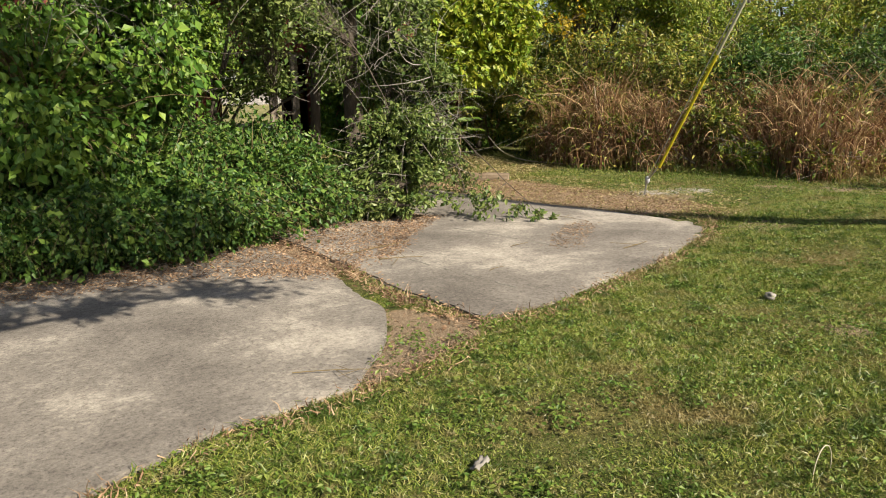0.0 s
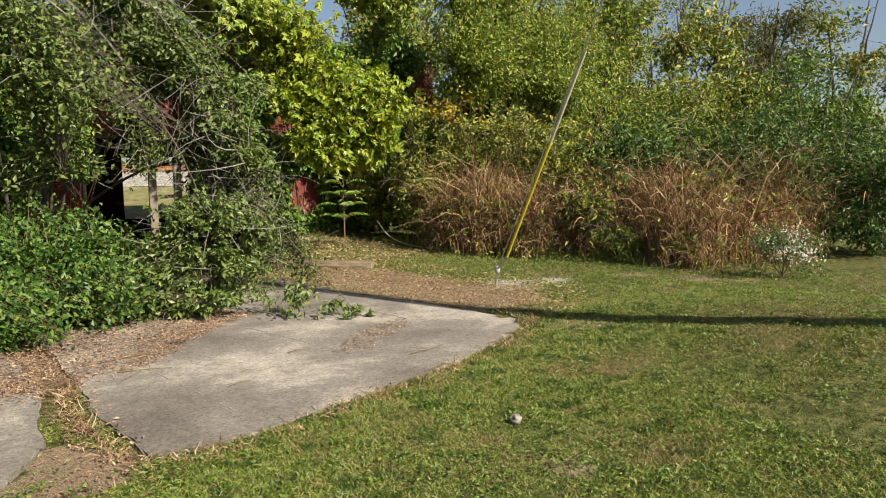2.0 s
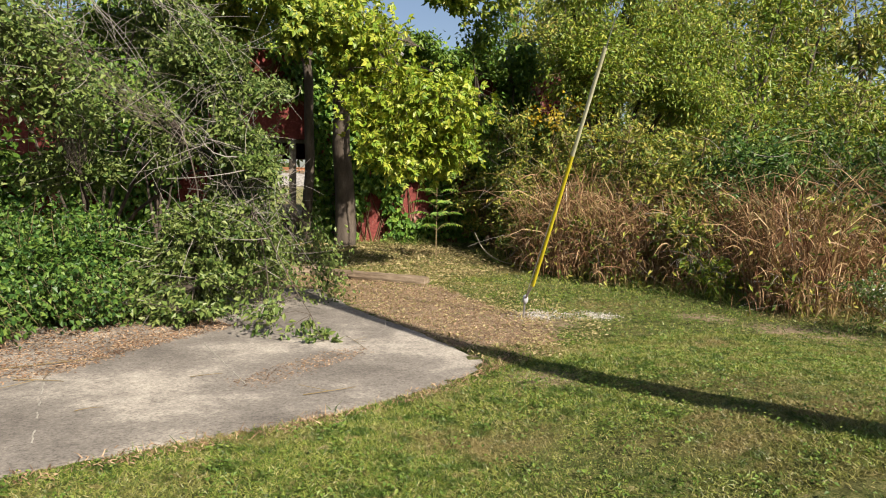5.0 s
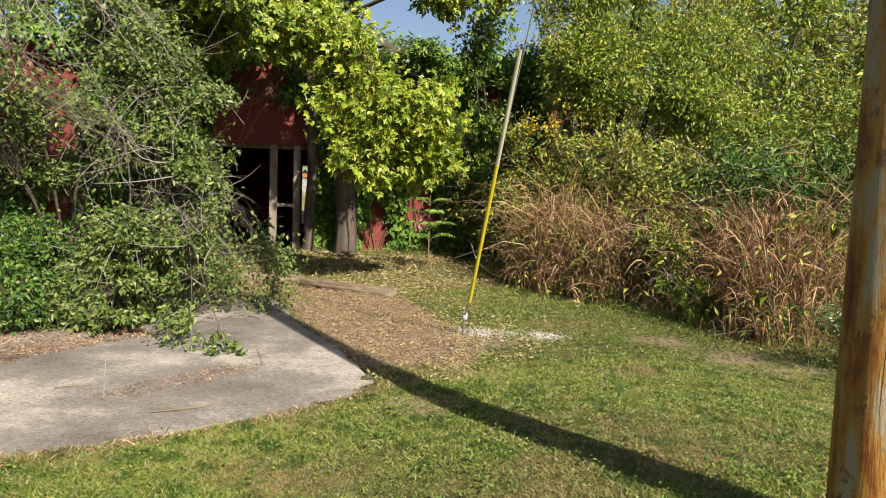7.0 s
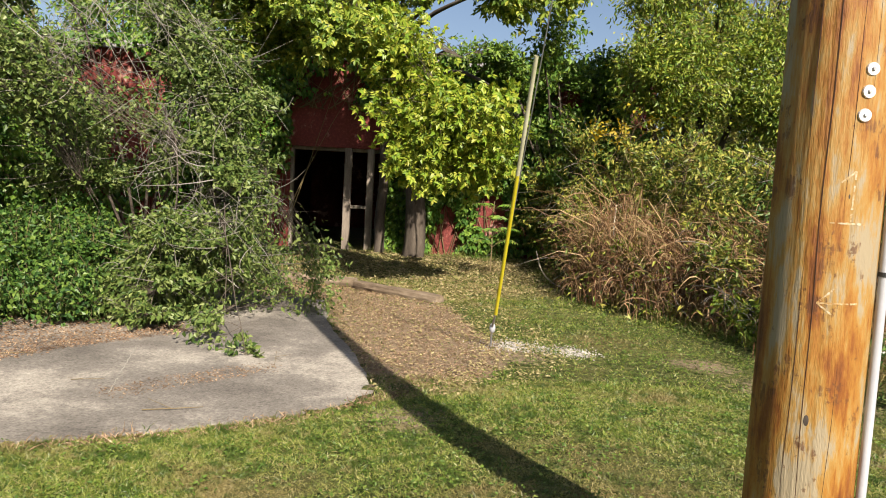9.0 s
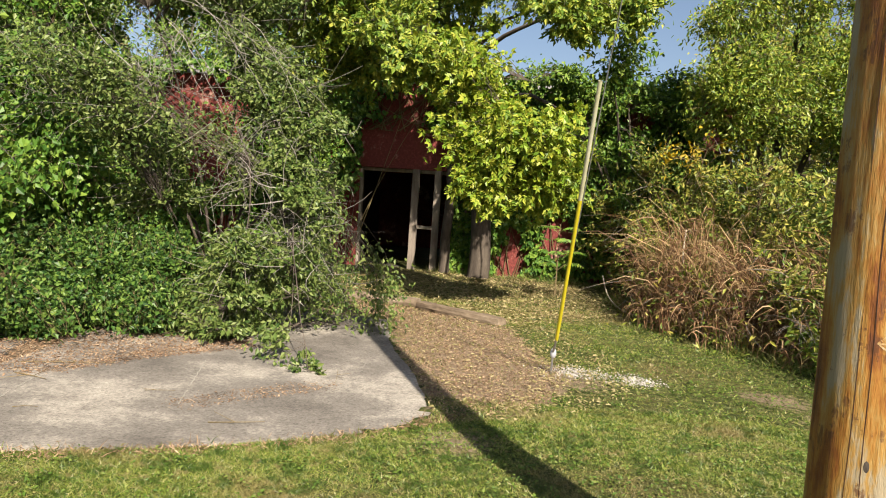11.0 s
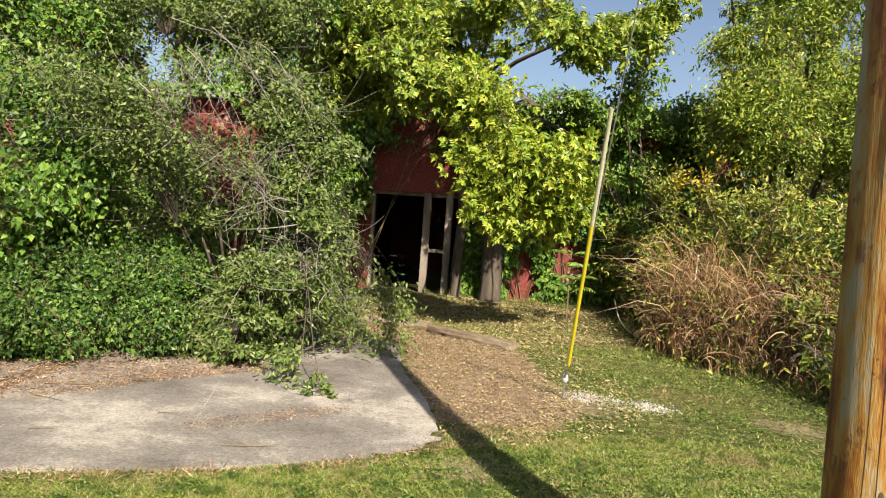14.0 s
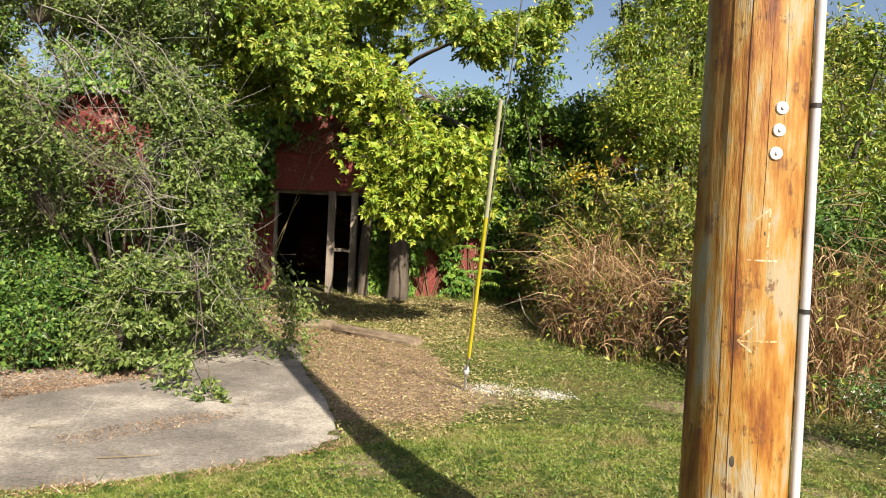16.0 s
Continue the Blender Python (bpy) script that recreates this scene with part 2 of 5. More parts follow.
M_LOG = rough_mat("rotting_timber", [(0.3, (0.075, 0.05, 0.03)), (0.55, (0.20, 0.15, 0.10)), (0.75, (0.34, 0.28, 0.2))], 5, 45, 0.95, 0.9, 0.02, (0.3, 1, 1))
M_GRAVEL = rough_mat("white_gravel", [(0.3, (0.24, 0.22, 0.19)), (0.65, (0.52, 0.49, 0.45))], 10, 80, 0.85, 0.4, 0.004, None, 0, 0.4)
M_YELLOW = rough_mat("yellow_plastic", [(0.3, (0.5, 0.42, 0.012)), (0.7, (0.6, 0.52, 0.03))], 4, 60, 0.45, 0.15, 0.002)
M_FADED = rough_mat("sun_faded_plastic", [(0.3, (0.42, 0.41, 0.25)), (0.7, (0.55, 0.54, 0.40))], 4, 60, 0.55, 0.15, 0.002)
M_STEEL = rough_mat("galvanised_steel", [(0.3, (0.32, 0.32, 0.33)), (0.7, (0.5, 0.5, 0.51))], 12, 90, 0.45, 0.2, 0.002, None, 0.8)
M_ALU = rough_mat("bright_metal_tag", [(0.3, (0.62, 0.62, 0.62)), (0.7, (0.78, 0.78, 0.78))], 20, 120, 0.4, 0.2, 0.001, None, 0.6)
M_CONDUIT = rough_mat("grey_conduit", [(0.3, (0.36, 0.37, 0.40)), (0.7, (0.46, 0.47, 0.50))], 6, 70, 0.5, 0.15, 0.002)
M_BLACK = rough_mat("black_rubber", [(0.3, (0.012, 0.012, 0.012)), (0.7, (0.03, 0.03, 0.03))], 6, 70, 0.6, 0.2, 0.002)
M_CRACK = rough_mat("dark_wood_split", [(0.3, (0.03, 0.012, 0.005)), (0.7, (0.075, 0.03, 0.012))], 20, 90, 0.9, 0.3, 0.001)
M_CHALK = rough_mat("chalk_mark", [(0.38, (0.34, 0.19, 0.06)), (0.5, (0.42, 0.31, 0.16)), (0.62, (0.5, 0.43, 0.31))], 30, 120, 0.9, 0.3, 0.001)
M_STRAW = leaf_mat("pale_straw_litter", [(0.16, 0.15, 0.045), (0.30, 0.255, 0.11), (0.46, 0.40, 0.21), (0.24, 0.17, 0.08)], 0.6, 0.15, 0.25)
M_CABLE = rough_mat("pale_cable", [(0.3, (0.38, 0.33, 0.24)), (0.7, (0.5, 0.45, 0.35))], 8, 70, 0.7, 0.2, 0.002)
# near-black: the unlit room's shade is put into this colour
M_INSIDE = rough_mat("interior_shade", [(0.3, (0.03, 0.025, 0.022)), (0.7, (0.06, 0.05, 0.045))], 2, 30, 0.95, 0.3, 0.01)
M_ROOF = rough_mat("grey_roofing", [(0.3, (0.22, 0.22, 0.22)), (0.7, (0.36, 0.35, 0.34))], 2, 40, 0.9, 0.3, 0.01)
M_SEAM = rough_mat("pale_seam_mortar", [(0.3, (0.26, 0.245, 0.21)), (0.7, (0.38, 0.36, 0.31))], 20, 90, 0.95, 0.4, 0.003)
M_BANK = rough_mat("dry_bank_grass", [(0.3, (0.07, 0.08, 0.03)), (0.5, (0.15, 0.145, 0.055)), (0.7, (0.24, 0.21, 0.11))], 2.5, 30, 0.95, 0.8, 0.05)
M_BALLAST = rough_mat("grey_ballast", [(0.3, (0.1, 0.095, 0.085)), (0.5, (0.24, 0.23, 0.21)), (0.7, (0.38, 0.36, 0.33))], 9, 40, 0.95, 0.9, 0.05)
M_RUST = rough_mat("rusty_rail_steel", [(0.3, (0.16, 0.06, 0.025)), (0.6, (0.32, 0.14, 0.06)), (0.75, (0.42, 0.22, 0.11))], 3, 50, 0.8, 0.4, 0.004)
M_PALE = rough_mat("pale_stone", [(0.3, (0.13, 0.12, 0.10)), (0.7, (0.33, 0.31, 0.28))], 14, 80, 0.8, 0.4, 0.006)

# ---- mesh helpers ----
rng = np.random.default_rng(7)


def mesh_of(name, v, f, material, smooth=False):
    v = np.ascontiguousarray(v, np.float32).reshape(-1, 3)
    f = np.ascontiguousarray(f, np.int32)
    me = bpy.data.meshes.new(name)
    me.vertices.add(len(v))
    me.vertices.foreach_set("co", v.ravel())
    me.loops.add(f.size)
    me.loops.foreach_set("vertex_index", f.ravel())
    me.polygons.add(len(f))
    me.polygons.foreach_set("loop_start", np.arange(0, f.size, f.shape[1], dtype=np.int32))
    me.polygons.foreach_set("use_smooth", np.full(len(f), smooth))
    me.update(calc_edges=True)
    me.materials.append(material)
    return me


def part_np(name, vf, material, parent=None, label="", smooth=False):
    ob = new(name, mesh_of(name, vf[0], vf[1], material, smooth))
    if parent:
        ob.parent = parent
    return tagged(ob, label)


def part(name, bm, material, parent=None, label="", smooth=False):
    me = bpy.data.meshes.new(name)
    for f in bm.faces:
        f.smooth = smooth
    bm.to_mesh(me)
    bm.free()
    me.materials.append(material)
    ob = new(name, me)
    if parent:
        ob.parent = parent
    return tagged(ob, label)


def join(*vfs):
    """Several vertex and face lists (same face size) as one."""
    vs, fs, k = [], [], 0
    for v, f in vfs:
        v = np.asarray(v).reshape(-1, 3)
        vs.append(v)
        fs.append(np.asarray(f) + k)
        k += len(v)
    return np.concatenate(vs), np.concatenate(fs)


def unit(a):
    return a / np.maximum(np.linalg.norm(a, axis=-1, keepdims=True), 1e-9)


def tubes(p, r, sides=5):
    """Tapered tubes along curves p (n, k, 3) with radii r (n, k), as quads."""
    p, r = np.asarray(p, float), np.asarray(r, float)
    n, k, _ = p.shape
    t = unit(np.gradient(p, axis=1))
    ref = np.where(np.abs(t[:, :1, 2:3]) > 0.9, np.array([1.0, 0, 0]), np.array([0, 0, 1.0]))
    a = unit(np.cross(t, np.broadcast_to(ref, t.shape)))
    b = np.cross(t, a)
    ang = np.arange(sides) * 2 * math.pi / sides
    ring = p[:, :, None] + r[:, :, None, None] * (a[:, :, None] * np.cos(ang)[:, None] + b[:, :, None] * np.sin(ang)[:, None])
    i = np.arange(n * k * sides).reshape(n, k, sides)
    j = np.roll(i, -1, axis=2)
    f = np.stack([i[:, :-1], j[:, :-1], j[:, 1:], i[:, 1:]], -1).reshape(-1, 4)
    return ring.reshape(-1, 3), f


def blades(pos, way, nrm, length, width, fold=0.15, mid=0.42):
    """Leaf blades folded along the midrib: two triangles each."""
    way = unit(way)
    side = unit(np.cross(way, nrm))
    up = np.cross(side, way)
    L, W = np.asarray(length)[:, None], np.asarray(width)[:, None]
    m = pos + way * L * mid + up * W * fold
    v = np.stack([pos, m + side * W / 2, pos + way * L - up * L * 0.12, m - side * W / 2], 1).reshape(-1, 3)
    b = np.arange(len(pos))[:, None] * 4
    f = np.stack([b + [0, 1, 2], b + [0, 2, 3]], 1).reshape(-1, 3)
    return v, f


def straws(pos, way, length, width, bend):
    """Grass blades: bent, tapered strips of three triangles."""
    way = unit(way)
    n = len(pos)
    side = unit(np.cross(way, rng.normal(size=(n, 3))))
    L, W = np.asarray(length)[:, None], np.asarray(width)[:, None] / 2
    m = pos + way * L * 0.55
    tip = pos + way * L + bend * L
    v = np.stack([pos - side * W, pos + side * W, m + side * W * 0.85, m - side * W * 0.85, tip], 1).reshape(-1, 3)
    b = np.arange(n)[:, None] * 5
    f = np.stack([b + [0, 1, 2], b + [0, 2, 3], b + [3, 2, 4]], 1).reshape(-1, 3)
    return v, f


def ribbons(a, c, b, width, k=5):
    """Long arching blades from a over c to b, tapering to the tip."""
    p = curve(a, c, b, k)
    n = len(a)
    side = unit(np.cross(unit(b - a), rng.normal(size=(n, 3))))[:, None]
    w = (np.asarray(width)[:, None] * np.array([0.7, 1, 0.9, 0.6, 0.08])[None, :k])[:, :, None] / 2
    v = np.stack([p - side * w, p + side * w], 2).reshape(-1, 3)
    i = np.arange(n * k * 2).reshape(n, k, 2)
    q = np.stack([i[:, :-1, 0], i[:, :-1, 1], i[:, 1:, 1], i[:, 1:, 0]], -1).reshape(-1, 4)
    return v, q


def slivers(pos, way, length, width):
    """Short grass blades of one triangle."""
    n = len(pos)
    way = unit(way)
    side = unit(np.cross(way, rng.normal(size=(n, 3)))) * np.asarray(width)[:, None] / 2
    v = np.stack([pos - side, pos + side, pos + way * np.asarray(length)[:, None]], 1).reshape(-1, 3)
    return v, np.arange(n * 3).reshape(n, 3)


def curve(a, c, b, k):
    """Quadratic curves from a over c to b, as (n, k, 3)."""
    s = np.linspace(0, 1, k)[None, :, None]
    a, b, c = a[:, None], b[:, None], c[:, None]
    return a * (1 - s) ** 2 + 2 * c * s * (1 - s) + b * s ** 2


def inside(poly, x, y):
    x, y = np.asarray(x, float), np.asarray(y, float)
    r = np.zeros(x.shape, bool)
    for (x0, y0), (x1, y1) in zip(poly, poly[1:] + poly[:1]):
        if y0 != y1:
            r ^= ((y0 > y) != (y1 > y)) & (x < (x1 - x0) * (y - y0) / (y1 - y0) + x0)
    return r


def blob_points(blobs, share=17, tightness=0.14):
    """Places in ellipsoids (x, y, z, rx, ry, rz, count), denser towards the skin."""
    out = []
    for x, y, z, rx, ry, rz, c in blobs:
        d = unit(rng.normal(size=(c, 3)))
        lump = 1 + 0.22 * np.sin(d[:, :1] * 5 + x) * np.cos(d[:, 1:2] * 4 + y) + 0.15 * np.sin(d[:, 2:] * 7 + z)
        full = np.array([x, y, z]) + d * lump * (0.25 + 0.75 * rng.random((c, 1)) ** 0.6) * np.array([rx, ry, rz])
        # most twigs gather in sprays, with gaps between
        m = min(c, max(5, c // share))
        heart = full[rng.integers(0, m, c)]
        tight = tightness * min(rx, ry, rz) + 0.06
        spray = heart + rng.normal(size=(c, 3)) * tight * np.array([1.15, 1.15, 0.8])
        out.append(np.where(rng.random((c, 1)) < 0.92, spray, full))
    p = np.concatenate(out)
    p[:, 2] = np.maximum(p[:, 2], 0.06)
    return p


def limbs_of(limbs, k=14, wob=0.06):
    """Main limbs (start, bow, end, thick, thin) as curves with radii."""
    a, c, b = (np.array([l[i] for l in limbs], float) for i in range(3))
    p = curve(a, c, b, k)
    w = np.cumsum(rng.normal(size=p.shape), axis=1) * wob * np.linalg.norm(b - a, axis=1)[:, None, None] / k
    w[:, 0] = 0
    r = np.array([np.linspace(l[3], l[4], k) for l in limbs])
    return p + w, r


def plant(name, label, category, limbs, blobs, leaf, leaves, bark, foliage, group="", droop=0.3, arch=0.15, spread=0.12, bare=0, bare_mat=None,
          sub=None, twig=0.006, facing=0.42, first=0.5, kind="", twig_mat=None, clump=(17, 0.14)):
    """A tree or shrub: limbs, twigs to places in the crown, leaves along the twigs.
    leaf: (length, width, variation); leaves: how many on a twig; bare: twigs without leaves."""
    global rng
    base = limbs[0][0]
    rng = np.random.default_rng(int(abs(base[0]) * 1000 + abs(base[1]) * 77) + len(name))
    root = tagged(new(name), label, category, group, kind)
    root.location = base
    inv = Matrix.Translation(-Vector(base))
    lp, lr = limbs_of(limbs)
    off = np.array(base)
    trunk = part_np("trunk", (lambda v, f: (v - off, f))(*tubes(lp, lr, 8)), bark, root, smooth=True)
    nodes = lp[:, 3:].reshape(-1, 3)
    q = blob_points(blobs, *clump)
    n = len(q)
    near = np.empty(n, int)
    for s in range(0, n, 2000):
        d = np.linalg.norm(q[s:s + 2000, None] - nodes[None], axis=2) * (1 + 0.35 * rng.random((len(q[s:s + 2000]), len(nodes))))
        near[s:s + 2000] = d.argmin(1)
    a = nodes[near]
    dist = np.linalg.norm(q - a, axis=1, keepdims=True)
    far = dist[:, 0] > 1.1
    a = np.where(far[:, None], q - (q - a) / dist * (1.1 * (0.7 + 0.6 * rng.random((n, 1)))), a)
    dist = np.linalg.norm(q - a, axis=1, keepdims=True)
    c = (a + q) / 2 + np.array([0, 0, 1.0]) * dist * arch + rng.normal(size=(n, 3)) * dist * 0.12
    tw = curve(a, c, q, 4)
    rr = np.linspace(1, 0.35, 4)[None] * (twig * (0.7 + 0.6 * rng.random((n, 1))))
    if bare:
        extra = rng.choice(n, bare)
        b2 = q[extra] + rng.normal(size=(bare, 3)) * np.array([0.3, 0.3, 0.22])
        t2 = curve(tw[extra, 2], (tw[extra, 2] + b2) / 2 + rng.normal(size=(bare, 3)) * 0.1, b2, 5)
        r2 = np.linspace(1, 0.4, 5)[None] * (0.0045 * (0.5 + rng.random((bare, 1))))
        tagged(part_np("deadwood", (lambda v, f: (v - off, f))(*tubes(t2, r2, 3)), bare_mat, root, "bare grey dry twigs"), kind="stuff")
    tagged(part_np("branchwork", (lambda v, f: (v - off, f))(*tubes(tw, rr, 3)), twig_mat or bark, root), kind="stuff")
    N = n * leaves
    s = first + (1 - first) * rng.random((n, leaves, 1))
    s = s.reshape(N, 1)
    A, C, B = (np.repeat(z, leaves, 0) for z in (a, c, q))
    pos = A * (1 - s) ** 2 + 2 * C * s * (1 - s) + B * s ** 2 + rng.normal(size=(N, 3)) * spread * np.minimum(1, np.repeat(dist, leaves, 0))
    pos[:, 2] = np.maximum(pos[:, 2], 0.03)
    tang = unit(2 * (1 - s) * (C - A) + 2 * s * (B - C))
    way = tang * 0.5 + rng.normal(size=(N, 3)) * 0.6 - np.array([0, 0, droop])
    nrm = np.array(TO_SUN) * facing * 0.6 + np.array([0, 0, facing * 0.6]) + rng.normal(size=(N, 3)) * 0.7
    size = leaf[0] * (1 + leaf[2] * (2 * rng.random(N) - 1))
    if sub:
        k, lean = sub
        w = unit(way)
        sd = unit(np.cross(w, nrm))
        vs = [blades(pos + w * size[:, None] * 0.5, w, nrm, size * 0.75, size * leaf[1] / leaf[0])]
        for j in range(k):
            for sg in (-1, 1):
                at = pos + w * size[:, None] * (0.45 - 0.28 * j)
                vs.append(blades(at, w * lean + sd * sg, nrm, size * 0.68, size * leaf[1] / leaf[0] * 0.85))
        vf = join(*vs)
    else:
        vf = blades(pos, way, nrm, size, size * leaf[1] / leaf[0])
    part_np("crown", (vf[0] - off, vf[1]), foliage, root)
    return root


def box(bm, x0, y0, z0, x1, y1, z1, bevel=0.0):
    r = bmesh.ops.create_cube(bm, size=1, matrix=Matrix.Translation(((x0 + x1) / 2, (y0 + y1) / 2, (z0 + z1) / 2)) @ Matrix.Diagonal((x1 - x0, y1 - y0, z1 - z0, 1)))
    if bevel:
        bmesh.ops.bevel(bm, geom=list({e for v in r["verts"] for e in v.link_edges}), offset=bevel, segments=2, affect="EDGES")
    return r["verts"]

# ---- ground, slabs ----
SLAB_FAR = [(2.42, 3.03), (2.93, 3.08), (3.61, 3.37), (4.26, 3.59), (4.76, 3.88), (5.40, 4.20), (5.72, 4.47), (5.86, 4.72), (5.68, 5.35), (5.46, 6.1), (5.06, 7.2), (4.86, 8.0),
            (4.70, 8.82), (4.30, 8.92), (3.4, 8.9), (1.6, 8.4), (1.9, 6.2), (2.14, 4.7), (2.22, 3.9)]
SLAB_NEAR = [(1.97, 4.6), (1.93, 4.0), (2.0, 3.55), (1.86, 3.2), (1.70, 2.85), (1.56, 2.66), (1.42, 2.45), (1.06, 2.33), (0.79, 2.28), (0.34, 2.04), (-0.6, 1.74), (-4.0, 0.6),
             (-6.0, 0.2), (-6.0, 6.6), (0.0, 7.0), (1.6, 6.2)]
MULCH = [(5.9, 4.6), (6.4, 4.7), (6.8, 5.6), (6.9, 6.6), (6.6, 7.8), (6.4, 8.9), (5.2, 10.2), (3.3, 10.7), (2.2, 10.4), (4.3, 8.9), (4.75, 8.8), (5.1, 7.2), (5.5, 6.0)]
DIRT = [(2.03, 3.6), (2.45, 3.05), (2.3, 2.85), (1.9, 2.6), (1.45, 2.42), (1.55, 2.7), (1.75, 2.95)]
BACK = [(-6, 4.9), (0.4, 4.9), (1.2, 5.0), (2.0, 4.6), (2.3, 4.75), (2.7, 5.3), (3.05, 5.95), (3.3, 6.8), (3.8, 7.5), (4.4, 8.3), (4.3, 9.4), (2.0, 12), (-6, 12)]


BARE = [(9.35, 5.35, 0.5), (8.85, 6.3, 0.3), (6.05, 4.15, 0.28), (8.9, 3.9, 0.25), (4.1, 1.93, 0.12), (7.0, 6.3, 0.35)]


def edge_noise(poly, step, amount):
    """A polygon with worn, uneven edges."""
    out = []
    for (x0, y0), (x1, y1) in zip(poly, poly[1:] + poly[:1]):
        k = max(1, int(math.hypot(x1 - x0, y1 - y0) / step))
        for i in range(k):
            x, y = x0 + (x1 - x0) * i / k, y0 + (y1 - y0) * i / k
            w = noise.noise_vector(Vector((x * 3, y * 3, 0))) * amount + noise.noise_vector(Vector((x * 11, y * 11, 3))) * amount * 0.5
            out.append((x + w.x, y + w.y))
    return out


def uneven(x, y):
    return np.where((abs(x) < 20) & (abs(y) < 20), 0.012 * np.sin(x * 1.3 + y) * np.cos(y * 1.7) + 0.008 * np.sin(x * 4.1 - y * 2.3) * np.sin(y * 5.3), 0.0)


def rise(x, y):
    x, y = np.asarray(x, float), np.asarray(y, float)
    return 0.10 * np.clip((y - 11.5) / 4, 0, 1) + 0.27 * np.exp(-((x - 7.5) / 1.7) ** 2 - ((y - 2.0) / 2.6) ** 2) + uneven(x, y)


def ground():
    fx = np.concatenate([-np.geomspace(1500, 7, 26), np.arange(-6.5, 15, 0.11), np.geomspace(15.2, 1500, 26)])
    fy = np.concatenate([-np.geomspace(1500, 2.6, 26), np.arange(-2.4, 17, 0.11), np.geomspace(17.2, 1500, 26)])
    x, y = np.meshgrid(fx, fy)
    z = rise(x, y)
    under = np.zeros(x.shape, bool)
    for poly in (SLAB_FAR, SLAB_NEAR):
        under |= np.all([inside(poly, x + a, y + b) for a, b in ((0.13, 0), (-0.13, 0), (0, 0.13), (0, -0.13))], axis=0)
    z = np.where(under, -0.045, z - 0.008)
    litter = np.zeros(x.shape)
    litter = np.where(inside(MULCH, x, y), 0.5, litter)
    litter = np.where(inside(BACK, x, y), 0.55, litter)
    litter = np.where(inside(DIRT, x, y), 0.6, litter)
    litter = np.where((y > 9.8) & (y < 16) & (x > 2) & (x < 8.5), np.maximum(litter, 0.12), litter)
    for cx, cy, r in BARE:
        litter = np.maximum(litter, 0.33 * np.clip(1.6 - np.hypot(x - cx, y - cy) / r, 0, 1))
    h, w = x.shape
    i = np.arange(h * w).reshape(h, w)
    f = np.stack([i[:-1, :-1], i[:-1, 1:], i[1:, 1:], i[1:, :-1]], -1).reshape(-1, 4)
    ob = part_np("ground", (np.stack([x, y, z], -1).reshape(-1, 3), f), M_GROUND, None, "", True)
    at = ob.data.attributes.new("litter", "FLOAT", "POINT")
    at.data.foreach_set("value", litter.ravel().astype(np.float32))
    tagged(ob, "uneven mown lawn with bare litter-strewn soil patches", "ground", "", "structure")


def slab(poly, label, z, lines=()):
    bm = bmesh.new()
    pts = edge_noise(poly, 0.08, 0.034)
    face = bm.faces.new([bm.verts.new((x, y, -0.09)) for x, y in pts])
    if face.normal.z < 0:
        face.normal_flip()
    bm.normal_update()
    ext = bmesh.ops.extrude_face_region(bm, geom=[face])
    top = [v for v in ext["geom"] if isinstance(v, bmesh.types.BMVert)]
    for v in top:
        v.co.z = z
    rim = [e for e in bm.edges if e.verts[0] in top and e.verts[1] in top]
    bmesh.ops.bevel(bm, geom=rim, offset=0.012, segments=2, affect="EDGES")
    bmesh.ops.recalc_face_normals(bm, faces=bm.faces)
    ob = tagged(part("concrete_slab", bm, M_CONC), label, "pavement slab", "concrete slabs", "structure")
    for (x0, y0), (x1, y1) in lines:
        # old seam filled flush with pale mortar, broken here and there
        t = np.linspace(0, 1, 30)
        for k in range(29):
            if noise.noise(Vector((x0 + t[k] * 9, y0, 5))) > -0.12:
                a, b = Vector((x0 + (x1 - x0) * t[k], y0 + (y1 - y0) * t[k], z + 0.001)), Vector((x0 + (x1 - x0) * t[k + 1], y0 + (y1 - y0) * t[k + 1], z + 0.001))
                a.x += 0.006 * math.sin(k * 1.9)
                part_np("seam", tubes(np.stack([a, a.lerp(b, 0.5), b])[None], np.array([[0.004, 0.0062, 0.004]]), 5), M_SEAM, ob)
    return ob


ground()
slab(SLAB_FAR, "large stained grey concrete slab with leaf litter", 0.014, [((3.56, 5.75), (3.98, 4.42)), ((2.62, 4.7), (2.93, 3.5))])
slab(SLAB_NEAR, "worn rough concrete slab with a crumbled corner", 0.012)

# ---- building ----
WALL_Y, ROOF = 15.6, 4.42


DOOR = (2.58, 4.78, 2.44)
BACK_DOOR = (4.0, 6.1, 0.25, 2.3)


